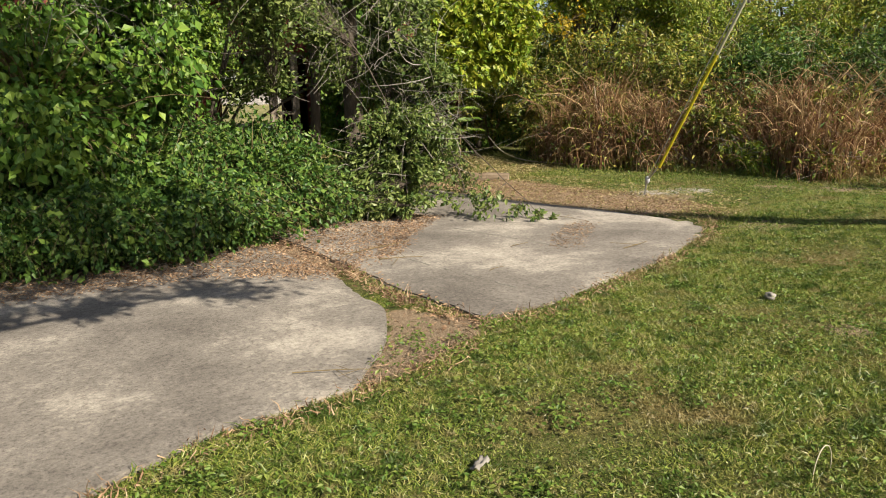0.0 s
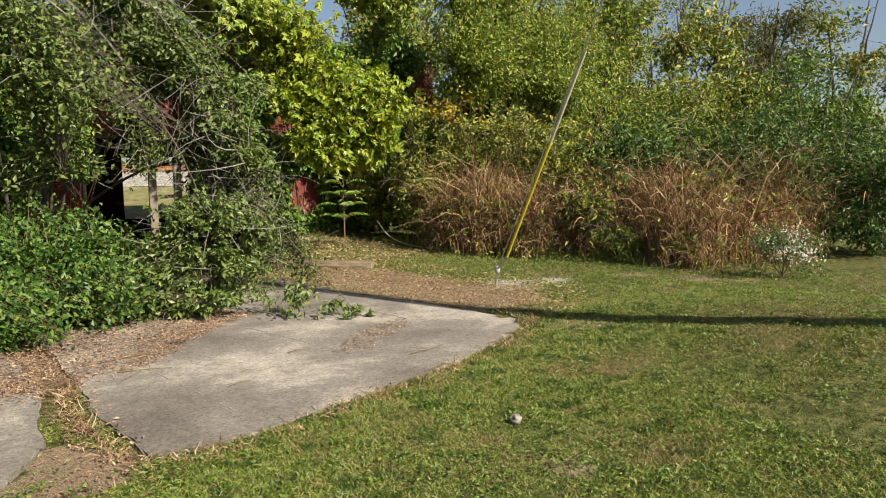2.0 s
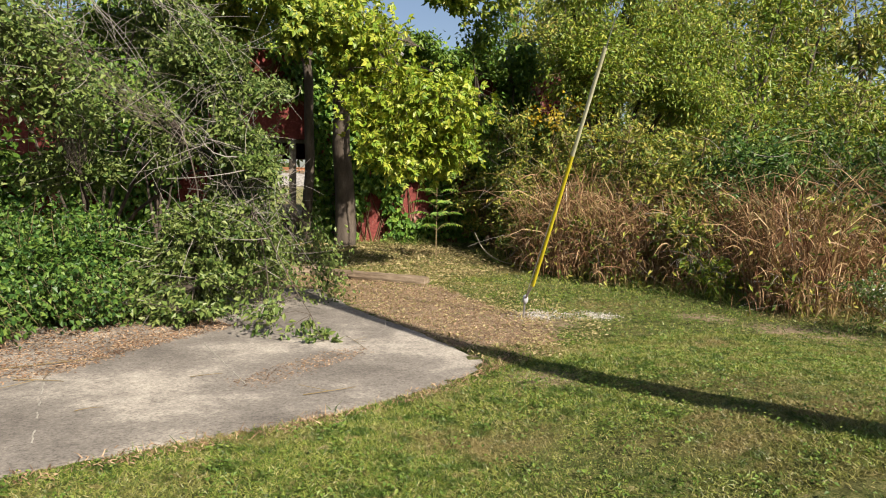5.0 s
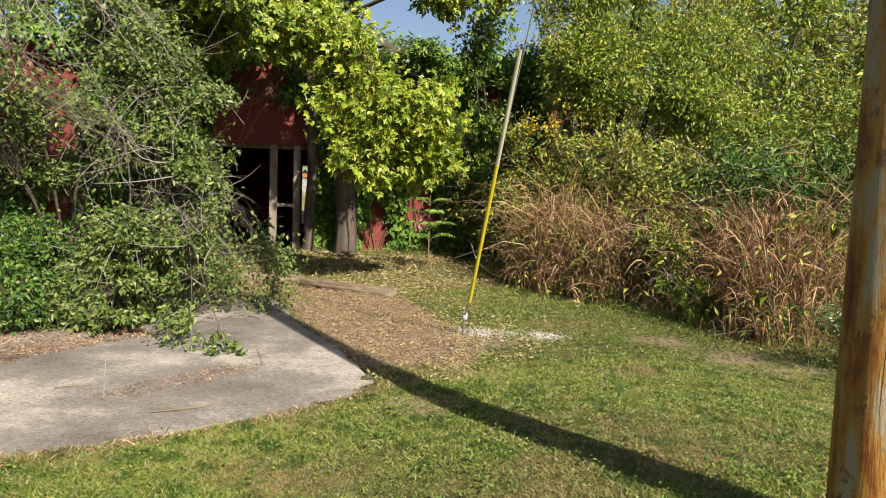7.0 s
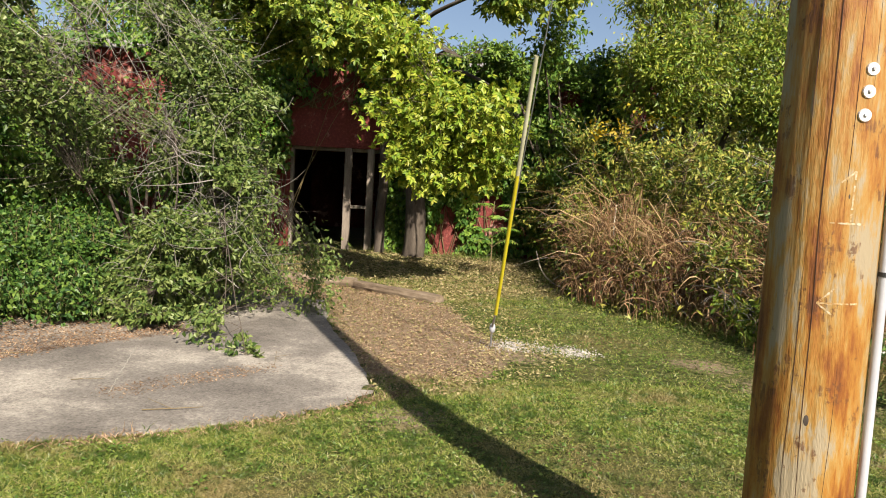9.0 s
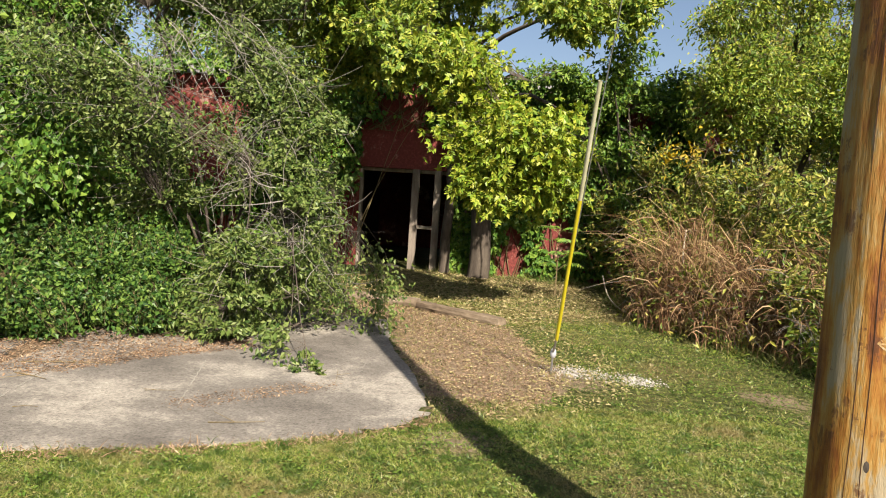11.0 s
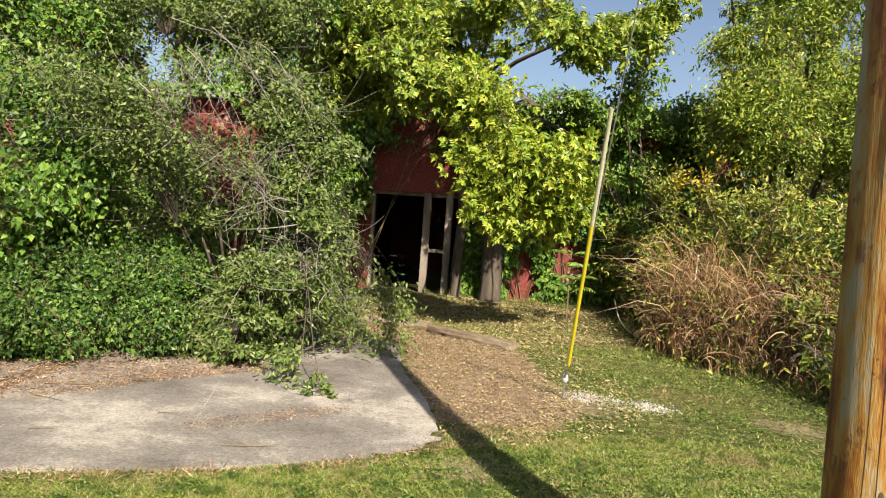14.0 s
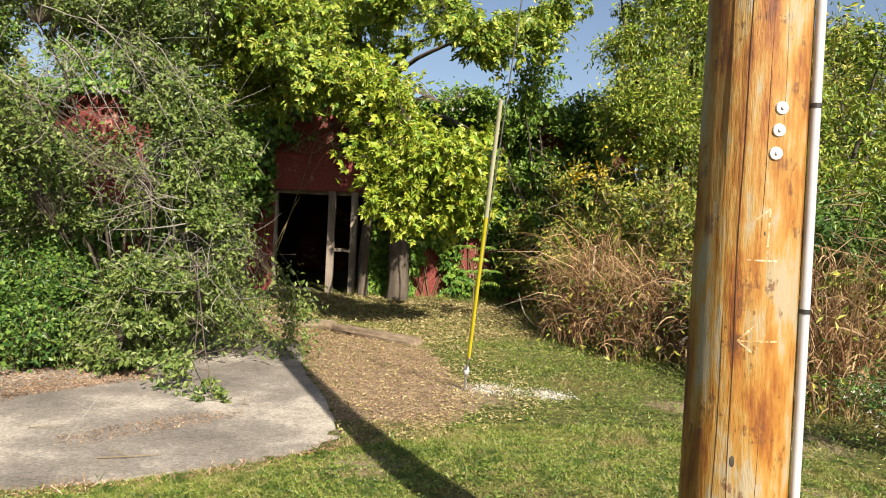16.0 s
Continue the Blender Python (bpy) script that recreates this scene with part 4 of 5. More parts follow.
# low dense shrubs along the slab
plant("low_shrub", "dense low shrub with small dark green leaves", "shrub",
      fan((1.2, 6.5, 0), [(0.2, 6.0, 0.5), (0.6, 6.6, 0.6), (1.2, 6.2, 0.55), (1.8, 6.9, 0.6), (2.3, 7.2, 0.55), (-0.6, 5.9, 0.5), (2.8, 7.8, 0.5)], 0.018, 0.1, 0.005),
      [(0.0, 6.0, 0.3, 0.9, 0.7, 0.42, 800), (0.9, 6.25, 0.32, 0.75, 0.75, 0.42, 900), (1.65, 6.95, 0.36, 0.8, 0.75, 0.45, 900), (2.4, 7.5, 0.36, 0.75, 0.7, 0.5, 750), (1.9, 7.5, 0.75, 0.6, 0.5, 0.45, 330), (1.0, 7.0, 0.8, 0.6, 0.5, 0.5, 300), (-1.2, 5.9, 0.35, 0.9, 0.8, 0.5, 600), (2.15, 6.85, 0.2, 0.6, 0.4, 0.25, 260), (0.5, 6.5, 0.6, 0.4, 0.35, 0.35, 160), (1.4, 6.9, 0.7, 0.4, 0.35, 0.3, 140), (2.2, 7.3, 0.75, 0.35, 0.35, 0.3, 120), (-0.5, 6.3, 0.65, 0.5, 0.4, 0.4, 160), (-0.7, 5.35, 0.2, 0.7, 0.3, 0.25, 260), (0.3, 5.4, 0.22, 0.6, 0.32, 0.26, 280), (1.1, 5.6, 0.24, 0.55, 0.35, 0.28, 280), (1.75, 6.1, 0.24, 0.45, 0.4, 0.28, 260), (2.3, 6.6, 0.24, 0.45, 0.4, 0.28, 260)],
      (0.055, 0.036, 0.4), 16, M_STEM, M_SHRUB, droop=0.15, spread=0.07, twig=0.003)
# box elder before the wall: one stout trunk, limbs that fork high and hang forward
CROTCH = (5.4, 14.3, 3.5)
plant("box_elder_tree", "tree with bright yellow-green compound leaves beside the doorway", "tree",
      [((5.55, 14.85, 0.05), (5.6, 14.9, 2.0), CROTCH, 0.25, 0.15)]
      + [(CROTCH, ((CROTCH[0] + x) / 2, (CROTCH[1] + y) / 2, max(CROTCH[2], z) + 0.7), (x, y, z), 0.07, 0.012)
         for x, y, z in [(5.0, 11.2, 3.9), (6.1, 10.2, 2.9), (5.6, 10.4, 2.1), (6.7, 10.4, 2.1), (6.3, 10.6, 3.6), (7.2, 11.0, 3.0)]],
      [(6.0, 10.0, 2.6, 0.95, 0.8, 0.75, 250), (5.5, 10.3, 3.2, 0.6, 0.7, 0.6, 120), (6.9, 10.6, 2.5, 0.45, 0.5, 0.7, 110), (5.2, 10.3, 3.75, 0.5, 0.5, 0.4, 80), (6.6, 10.2, 1.9, 0.5, 0.5, 0.25, 36), (6.0, 10.2, 1.75, 0.3, 0.4, 0.2, 22)],
      (0.13, 0.055, 0.3), 9, M_BARK, M_ELDER, droop=0.6, spread=0.16, sub=(2, 0.55), twig=0.007, clump=(13, 0.11))
plant("elm_tree", "tall tree whose yellow-green boughs hang over the doorway", "tree",
      [((4.75, 15.2, 0.05), (4.8, 15.25, 2.6), (4.9, 14.6, 4.6), 0.12, 0.09)]
      + [((4.9, 14.6, 4.6), ((4.9 + x) / 2, (14.6 + y) / 2, max(4.6, z) + 0.6), (x, y, z), 0.06, 0.01)
         for x, y, z in [(4.4, 10.2, 3.9), (6.9, 11.0, 4.9), (8.0, 11.6, 5.2), (4.0, 11.5, 5.2), (5.6, 11.5, 5.4), (3.4, 12.4, 4.4), (3.0, 12.0, 5.6)]],
      [(4.5, 10.2, 3.9, 0.75, 0.7, 0.5, 150), (6.9, 11.0, 4.8, 1.3, 0.9, 0.45, 190), (3.7, 11.2, 4.9, 0.9, 0.8, 0.8, 210), (5.5, 11.5, 5.6, 1.4, 0.8, 0.5, 170), (8.2, 11.6, 5.4, 0.7, 0.7, 0.4, 60), (4.4, 12.9, 5.5, 1.3, 0.7, 0.9, 420), (3.3, 12.6, 4.2, 0.7, 0.5, 0.5, 110), (2.5, 11.9, 4.7, 0.8, 0.7, 0.9, 200)],
      (0.13, 0.055, 0.3), 9, M_BARK, M_LIME, droop=0.6, spread=0.16, sub=(2, 0.55), twig=0.007, bare=160, bare_mat=M_BARK, clump=(13, 0.11))
# tree out of view whose limb shades the near slab
plant("overhanging_tree", "tree reaching a leafy limb over the near slab", "tree",
      [((-2.2, -0.6, 0), (-2.0, -0.2, 3.2), (2.3, 1.0, 2.95), 0.11, 0.015), ((-2.2, -0.6, 0), (-2.3, -0.6, 2.6), (-1.6, 0.6, 3.4), 0.11, 0.03), ((-2.2, -0.6, 0), (-2.0, 0.2, 5.2), (1.4, 2.0, 5.0), 0.11, 0.02)],
      [(1.9, 1.0, 2.9, 0.8, 0.3, 0.15, 70), (0.5, 1.3, 2.95, 1.0, 0.45, 0.2, 220), (-1.0, 1.2, 3.0, 1.0, 0.6, 0.3, 200), (2.7, 0.95, 2.85, 0.35, 0.2, 0.1, 14), (2.3, 0.2, 5.0, 1.2, 0.7, 0.5, 300), (1.8, 2.2, 5.0, 1.2, 0.9, 0.6, 150), (0.3, 1.6, 5.0, 1.2, 1.2, 0.6, 200)],
      (0.09, 0.045, 0.3), 10, M_BARK, M_TREE)
# greenery on and over the wall
def wall_vine(x0, x1, z0, z1, count, label, holes=()):
    n = count
    x, z = x0 + (x1 - x0) * rng.random(n), z0 + (z1 - z0) * rng.random(n)
    keep = np.array([noise.noise(Vector((a * 0.9, b * 0.9, 4))) + 0.25 * noise.noise(Vector((a * 4, b * 4, 9))) > -0.42 for a, b in zip(x, z)])
    for hx, hz, rx, rz in holes:
        keep &= ((x - hx) / rx) ** 2 + ((z - hz) / rz) ** 2 > 0.7 + 0.6 * rng.random(n)
    x, z = x[keep], z[keep]
    n = len(x)
    pos = np.stack([x, WALL_Y - 0.03 - 0.28 * rng.random(n) ** 1.5 - 0.2 * (z > ROOF - 0.2), z], -1)
    way = rng.normal(size=(n, 3)) * 0.5 - np.array([0, 0.3, 0.8])
    nrm = np.array([0.2, -1.0, 0.6]) + rng.normal(size=(n, 3)) * 0.5
    L = 0.13 * (0.7 + 0.6 * rng.random(n))
    root = tagged(new("wall_vine"), label, "vine", "vines on the wall")
    root.location = ((x0 + x1) / 2, WALL_Y, 0)
    off = np.array(root.location)
    vf = blades(pos - off, way, nrm, L, L * 0.75)
    part_np("foliage", vf, M_VINE, root)
    m = 40
    a = np.stack([x0 + (x1 - x0) * rng.random(m), np.full(m, WALL_Y - 0.04), np.full(m, z0)], -1)
    b = a + np.stack([rng.normal(size=m) * 0.8, -0.03 * rng.random(m), (z1 - z0) * (0.5 + 0.5 * rng.random(m))], -1)
    part_np("vine_stem", tubes(curve(a, (a + b) / 2 + rng.normal(size=(m, 3)) * np.array([0.3, 0.02, 0.2]), b, 8) - off, np.linspace(0.012, 0.004, 8)[None] * np.ones((m, 1)), 4), M_STEM, root)


wall_vine(4.8, 10.8, 0.05, 4.65, 19000, "green vine curtain over the red wall", [(6.3, 0.9, 0.2, 0.45), (7.3, 1.1, 0.4, 0.5), (8.6, 1.3, 0.35, 0.5), (8.9, 3.9, 0.35, 0.25)])
wall_vine(-6.5, 2.6, 0.2, 4.7, 20000, "patchy vine on the red wall by the doorway", [(-1.0, 2.7, 0.9, 0.8), (-1.5, 3.9, 0.8, 0.6), (-0.5, 3.7, 0.4, 0.4), (2.4, 1.0, 0.45, 0.9), (-0.6, 0.9, 0.3, 0.25)])
wall_vine(2.4, 5.2, 3.3, 4.8, 1800, "vine hanging over the parapet", [(3.3, 3.2, 0.9, 0.5)])
plant("parapet_tree", "dark leafy tree pushing up against the parapet", "tree",
      fan((9.0, 15.2, 0.1), [(7.2, 14.9, 4.6), (8.4, 14.9, 4.6), (9.6, 14.8, 4.8), (8.0, 13.0, 4.2), (7.6, 14.2, 3.2)], 0.07, 0.15, 0.012),
      [(7.0, 14.9, 4.5, 0.9, 0.4, 0.45, 130), (8.4, 14.9, 4.2, 1.0, 0.4, 0.5, 130), (9.6, 14.7, 4.3, 0.8, 0.5, 0.6, 170), (8.0, 12.2, 4.3, 0.7, 0.6, 0.45, 80), (7.6, 14.5, 3.1, 0.7, 0.4, 0.6, 70), (8.7, 13.8, 2.2, 0.6, 0.5, 0.9, 110)],
      (0.11, 0.055, 0.35), 12, M_BARK, M_TREE, droop=0.4, spread=0.15)
plant("tall_tree", "tall green tree rising over the derelict building", "tree",
      [((-3.4, 12.2, 0.05), (-3.5, 12.3, 3.0), (-3.2, 11.8, 4.8), 0.15, 0.1)]
      + [((-3.2, 11.8, 4.8), ((-3.2 + x) / 2, (11.8 + y) / 2, max(4.8, z) + 0.7), (x, y, z), 0.055, 0.012)
         for x, y, z in [(-3.2, 11, 6.5), (-1.6, 10.8, 6.2), (-5.0, 11.4, 6.5), (0.2, 10.8, 5.4), (-4, 11.2, 4), (1.8, 10.8, 5.4), (-2.4, 10.8, 5.0), (-6, 11.6, 5)]],
      [(-3.6, 11.2, 6.2, 1.8, 1.0, 1.5, 700), (-1.5, 10.8, 5.3, 1.2, 0.8, 0.9, 560), (0.9, 10.7, 5.0, 1.3, 0.8, 0.75, 560), (-5.2, 11.6, 3.6, 1.6, 1.0, 1.9, 600), (-0.8, 10.8, 6.6, 2.0, 1.0, 0.9, 450), (2.0, 10.9, 5.8, 1.4, 0.9, 0.7, 380), (-3.0, 11.2, 3.8, 0.8, 0.7, 0.9, 260)],
      (0.12, 0.06, 0.35), 13, M_BARK, M_TREE, droop=0.45, spread=0.16)
plant("doorway_shrub", "leggy green shrub growing up beside the doorway", "shrub",
      fan((1.9, 13.4, 0.05), [(2.3, 12.8, 3.6), (2.2, 12.6, 2.6), (1.6, 12.8, 2.2), (2.4, 12.5, 1.8), (1.7, 12.9, 4.2)], 0.035, 0.1, 0.008),
      [(2.2, 12.7, 3.6, 0.6, 0.5, 0.6, 170), (2.1, 12.5, 2.5, 0.5, 0.45, 0.9, 250), (1.3, 12.8, 4.2, 0.6, 0.4, 0.4, 120)],
      (0.1, 0.05, 0.35), 13, M_BARK, M_TREE, droop=0.45, spread=0.14)
for x, y, h, c in [(14.5, 27, 10.5, 520), (17.5, 30, 12.5, 560), (20.5, 27, 11.5, 520), (23.5, 31, 12, 520), (19, 35, 13.5, 520), (26, 26, 11, 480), (-0.8, 27.5, 9.5, 520), (-4.2, 26.5, 10.5, 560), (-8, 27.5, 10.5, 560), (-12, 26.5, 11, 560), (-16.5, 25, 11, 520), (-13, 20, 9, 520)]:
    plant("woodland_tree", "tall green tree in the woodland round the lot", "tree",
          fan((x, y, 0), [(x + 1.6 * math.cos(a), y + 1.6 * math.sin(a), h * (0.72 + 0.24 * math.cos(a * 2.3))) for a in np.linspace(0, 5.2, 7)], 0.12, 0.1, 0.015),
          [(x, y, h * 0.72, 2.3, 2.0, h * 0.27, c), (x + 0.4, y, h * 0.35, 2.4, 2.0, h * 0.25, c // 2)],
          (0.2, 0.1, 0.4), 10, M_BARK, M_TREE if x < 5 else (M_TREE, M_LIME, M_WEED)[int(x) % 3], "woodland trees", 0.35, 0.05, 0.25)
# sumac sprout by the wall
def sumac(base, n, h):
    root = tagged(new("sumac_sprout"), "young sumac with long feathered green leaves", "shrub")
    root.location = base
    leafs, stems = [], []
    for i in range(n):
        a = 2 * math.pi * i / n + 0.5
        s = np.array([0, 0, h * (0.35 + 0.5 * (i % 4) / 3)])
        e = s + np.array([math.cos(a) * 0.5, math.sin(a) * 0.5, 0.12])
        c = curve(s[None], ((s + e) / 2 + np.array([0, 0, 0.18]))[None], e[None], 11)
        stems.append(tubes(c, np.full((1, 11), 0.004), 3))
        t = unit(np.gradient(c[0], axis=0))
        sd = unit(np.cross(t, [0, 0, 1.0]))
        for sg in (-1, 1):
            L = 0.17 * np.sin(np.linspace(0.5, 2.7, 9))
            leafs.append(blades(c[0, 2:], t[2:] * 0.35 + sd[2:] * sg - np.array([0, 0, 0.2]), np.tile([0, -0.4, 1.0], (9, 1)), L, L * 0.3))
    stems.append(tubes(np.linspace([0, 0, 0], [0, 0, h], 11)[None], np.linspace(0.014, 0.006, 11)[None], 3))
    part_np("stem", join(*stems), M_STEM, root)
    part_np("crown", join(*leafs), M_TREE, root)


sumac((7.15, 12.6, 0.08), 14, 1.35)

# weeds at the edge of the lawn: a bank of shrubs, dry grass before them
for x, y, w, h, c in [(9.3, 12.4, 1.1, 2.6, 800), (10.0, 11.0, 1.2, 2.5, 900), (10.7, 9.7, 1.25, 2.4, 900), (11.5, 8.5, 1.25, 2.4, 800), (12.6, 7.2, 1.3, 2.2, 700), (9.0, 11.0, 0.45, 1.0, 90), (9.45, 9.2, 0.35, 0.6, 60), (9.95, 7.8, 0.35, 0.6, 60), (10.5, 6.7, 0.4, 0.7, 80), (9.6, 10.0, 0.7, 1.5, 260), (10.2, 8.5, 0.7, 1.6, 280), (11.2, 7.2, 0.7, 1.4, 240), (8.8, 14.2, 0.8, 3.0, 400), (14.0, 6.0, 1.3, 2.2, 500), (13.4, 10.0, 1.8, 3.3, 700), (15.6, 8.0, 1.8, 3.0, 600), (10.9, 14.8, 1.2, 3.9, 500), (12.3, 14.6, 1.4, 4.2, 550), (14.0, 13.6, 1.5, 4.0, 550)]:
    plant("weedy_shrub", "tall weedy shrub turning yellow-green at the lawn's edge", "shrub",
          fan((x, y, 0), [(x + w * math.cos(a) * 0.7, y + w * math.sin(a) * 0.7, h * (0.75 + 0.2 * math.sin(a * 3))) for a in np.linspace(0, 5.5, 7)], 0.025, 0.1, 0.006),
          [(x, y, h * 0.55, w, w * 0.85, h * 0.48, c), (x - 0.2, y - 0.3, h * 0.3, w * 0.9, w * 0.7, h * 0.3, c // 3)],
          (0.085, 0.034, 0.45), 17, M_STEM, M_SHRUB if x > 11.3 and y < 9 else (M_WEED, M_LIME, M_WEED, M_WEED, M_LIME)[int(x * 10) % 5], "weed bank", 0.2, 0.05, 0.1, 120, M_TWIG, None, 0.004)
plant("willow_tree", "slender tree with yellowing leaves behind the weeds", "tree",
      fan((11.0, 13.6, 0), [(11.2, 12.6, 6.2), (9.7, 12.4, 5.4), (12.4, 12.4, 6.0), (9.5, 12.6, 6.8), (13.0, 12.4, 4.8), (11.2, 12.6, 7.4), (10.2, 12.6, 7.6), (9.6, 12.2, 3.6)], 0.09, 0.2, 0.01),
      [(9.9, 12.2, 4.2, 0.9, 0.7, 1.5, 480), (11.0, 12.1, 4.2, 1.1, 0.8, 1.7, 600), (12.4, 11.9, 3.8, 1.1, 0.9, 1.5, 520), (10.4, 12.5, 6.4, 1.1, 0.8, 1.0, 420), (11.8, 12.5, 6.2, 1.3, 0.9, 1.1, 450)],
      (0.082, 0.034, 0.4), 22, M_BARK, M_LIME, droop=0.4, spread=0.14, twig_mat=M_STEM)
plant("gold_shrub", "shrub with golden autumn leaves among the green", "shrub",
      fan((9.0, 12.9, 0), [(8.9, 12.2, 2.6), (9.5, 12.0, 2.9), (9.9, 12.0, 2.3)], 0.03, 0.1, 0.006),
      [(9.6, 11.7, 2.6, 1.3, 0.5, 0.7, 34)], (0.09, 0.055, 0.3), 6, M_STEM, M_GOLD)
for x, y, h, c, lf in [(16, 15, 6.5, 420, M_WEED), (20, 12.5, 6.5, 380, M_DISTANT), (15, 18, 8.0, 400, M_WEED), (25, 17, 8, 380, M_DISTANT), (20, 21, 9, 450, M_WEED), (18.5, 10, 4.4, 420, M_TREE), (28, 12, 8, 350, M_DISTANT), (23, 8, 5.5, 350, M_WEED), (30, 20, 9, 350, M_DISTANT), (14.2, 13.2, 6.0, 420, M_LIME), (16.8, 12.0, 6.2, 400, M_WEED), (18, 16.5, 8, 420, M_LIME), (15.5, 10.2, 4.2, 420, M_WEED), (21, 17, 8.2, 400, M_WEED), (24, 12.5, 7.2, 380, M_WEED)]:
    plant("sapling", "thin-crowned wild tree among the distant weeds", "tree",
          fan((x, y, 0), [(x + 0.9 * math.cos(a), y + 0.9 * math.sin(a), h * (0.7 + 0.28 * math.cos(a * 2.3))) for a in np.linspace(0, 5.2, 6)], 0.09, 0.15, 0.012),
          [(x, y, h * 0.75, 1.5, 1.4, h * 0.27, c // 2), (x + 0.3, y, h * 0.3, 1.9, 1.6, h * 0.3, c)],
          (0.14, 0.06, 0.4), 14, M_BARK, lf, "wild trees", 0.35, 0.05, 0.2)


def dry_grass():
    """Tall dry grass clumps before the weedy shrubs."""
    line = np.array([(8.6, 11.3), (8.85, 10.4), (9.15, 9.5), (9.35, 8.6), (9.65, 7.7), (10.2, 6.9), (10.8, 6.2), (11.5, 5.7)])
    for i in range(len(line) - 1):
        for s in (0.0, 0.33, 0.66):
            c = line[i] * (1 - s) + line[i + 1] * s + rng.normal(size=2) * np.array([0.25, 0.2]) + np.array([0.12, 0.1])
            tall = 0.72 + 0.7 * rng.random()
            root = tagged(new("dry_grass_clump"), "tall dry reddish-brown grass clump", "grass clump", "dry grass bank")
            root.location = (c[0], c[1], 0)
            n = 520
            a = np.stack([rng.normal(size=n) * 0.27 + 0.25, rng.normal(size=n) * 0.27 + 0.27, np.zeros(n)], -1)
            h = 1.35 * tall * (0.25 + 0.8 * rng.random(n)) * np.clip(0.55 + 0.9 * (a[:, 0] + a[:, 1]), 0.35, 1.25)
            lean = np.stack([rng.normal(size=n) * 0.35 - 0.15, rng.normal(size=n) * 0.35 - 0.2], -1) * h[:, None]
            c2 = a + np.concatenate([lean * 0.25, h[:, None] * 1.05], 1)
            b = a + np.concatenate([lean, (h * (0.55 + 0.45 * rng.random(n)))[:, None]], 1)
            tagged(part_np("straw", ribbons(a, c2, b, 0.006 + 0.009 * rng.random(n)), M_DRY, root), kind="stuff")
            n = 380
            g = rng.integers(0, 520, n)
            s = (0.15 + 0.7 * rng.random(n))[:, None]
            a2 = a[g] * (1 - s) ** 2 + 2 * c2[g] * s * (1 - s) + b[g] * s ** 2
            out = unit(rng.normal(size=(n, 3)) + np.array([-0.25, -0.4, 0.2])) * (0.15 + 0.3 * rng.random((n, 1)))
            e = a2 + out * np.array([1, 1, 0.3]) - np.array([0, 0, 0.16]) * rng.random((n, 1))
            tagged(part_np("dry_foliage", ribbons(a2, a2 + out * 0.5 + np.array([0, 0, 0.14]), e, 0.008 + 0.008 * rng.random(n)), M_DRY, root, "curling straw-coloured blades"), kind="stuff")
            m = 170
            q = np.stack([rng.normal(size=m) * 0.32 + 0.05, rng.normal(size=m) * 0.32 + 0.05, 0.02 + 1.0 * rng.random(m) ** 2], -1)
            tagged(part_np("undergrowth", blades(q, rng.normal(size=(m, 3)), rng.normal(size=(m, 3)) + np.array([0, -0.5, 1]), 0.09 * (0.6 + 0.8 * rng.random(m)), np.full(m, 0.035)), M_WEED, root, "green undergrowth"), kind="stuff")


dry_grass()


def aster_bush():
    plant("aster_bush", "bushy wild aster covered in white flowers", "bush",
          fan((10.25, 5.05, 0), [(9.95, 4.85, 0.6), (10.55, 4.95, 0.65), (10.3, 5.35, 0.65), (9.75, 5.15, 0.45)], 0.01, 0.1, 0.003),
          [(10.25, 5.05, 0.38, 0.6, 0.5, 0.36, 240)], (0.05, 0.014, 0.3), 8, M_STEM, M_SHRUB, twig=0.003)
    bush = bpy.data.objects["aster_bush"]
    n = 420
    q = blob_points([(-0.2, -0.1, 0.36, 0.3, 0.35, 0.26, n // 2), (0.22, 0, 0.4, 0.3, 0.35, 0.28, n // 2)])
    keep = q[:, 2] > 0.18
    q = np.repeat(q[keep], 4, 0)
    part_np("blossom", blades(q, rng.normal(size=q.shape) + np.array([0, -0.3, 0.3]), rng.normal(size=q.shape) * 0.5 + np.array(TO_SUN), np.full(len(q), 0.022), np.full(len(q), 0.013)), M_WHITE, bush, "small white flowers")["kind"] = "stuff"


aster_bush()


def far_woods():
    """A belt of woodland past the weeds and round the place."""
    n = 26000
    a = np.radians(-75 + 330 * rng.random(n))
    r = 34 + 22 * rng.random(n)
    top = 7.5 + 2.5 * np.sin(a * 9) + 1.5 * np.sin(a * 23 + 1)
    z = top * rng.random(n) ** 0.8
    pos = np.stack([5 + r * np.cos(a), 4 + r * np.sin(a), z], -1)
    L = 0.75 * (0.6 + 0.8 * rng.random(n))
    ob = part_np("far_woods", blades(pos, rng.normal(size=(n, 3)) - np.array([0, 0, 0.3]), rng.normal(size=(n, 3)) + np.array(TO_SUN), L, L * 0.6), M_DISTANT)
    tagged(ob, "distant hazy belt of autumn woodland", "woods", "", "stuff")


far_woods()


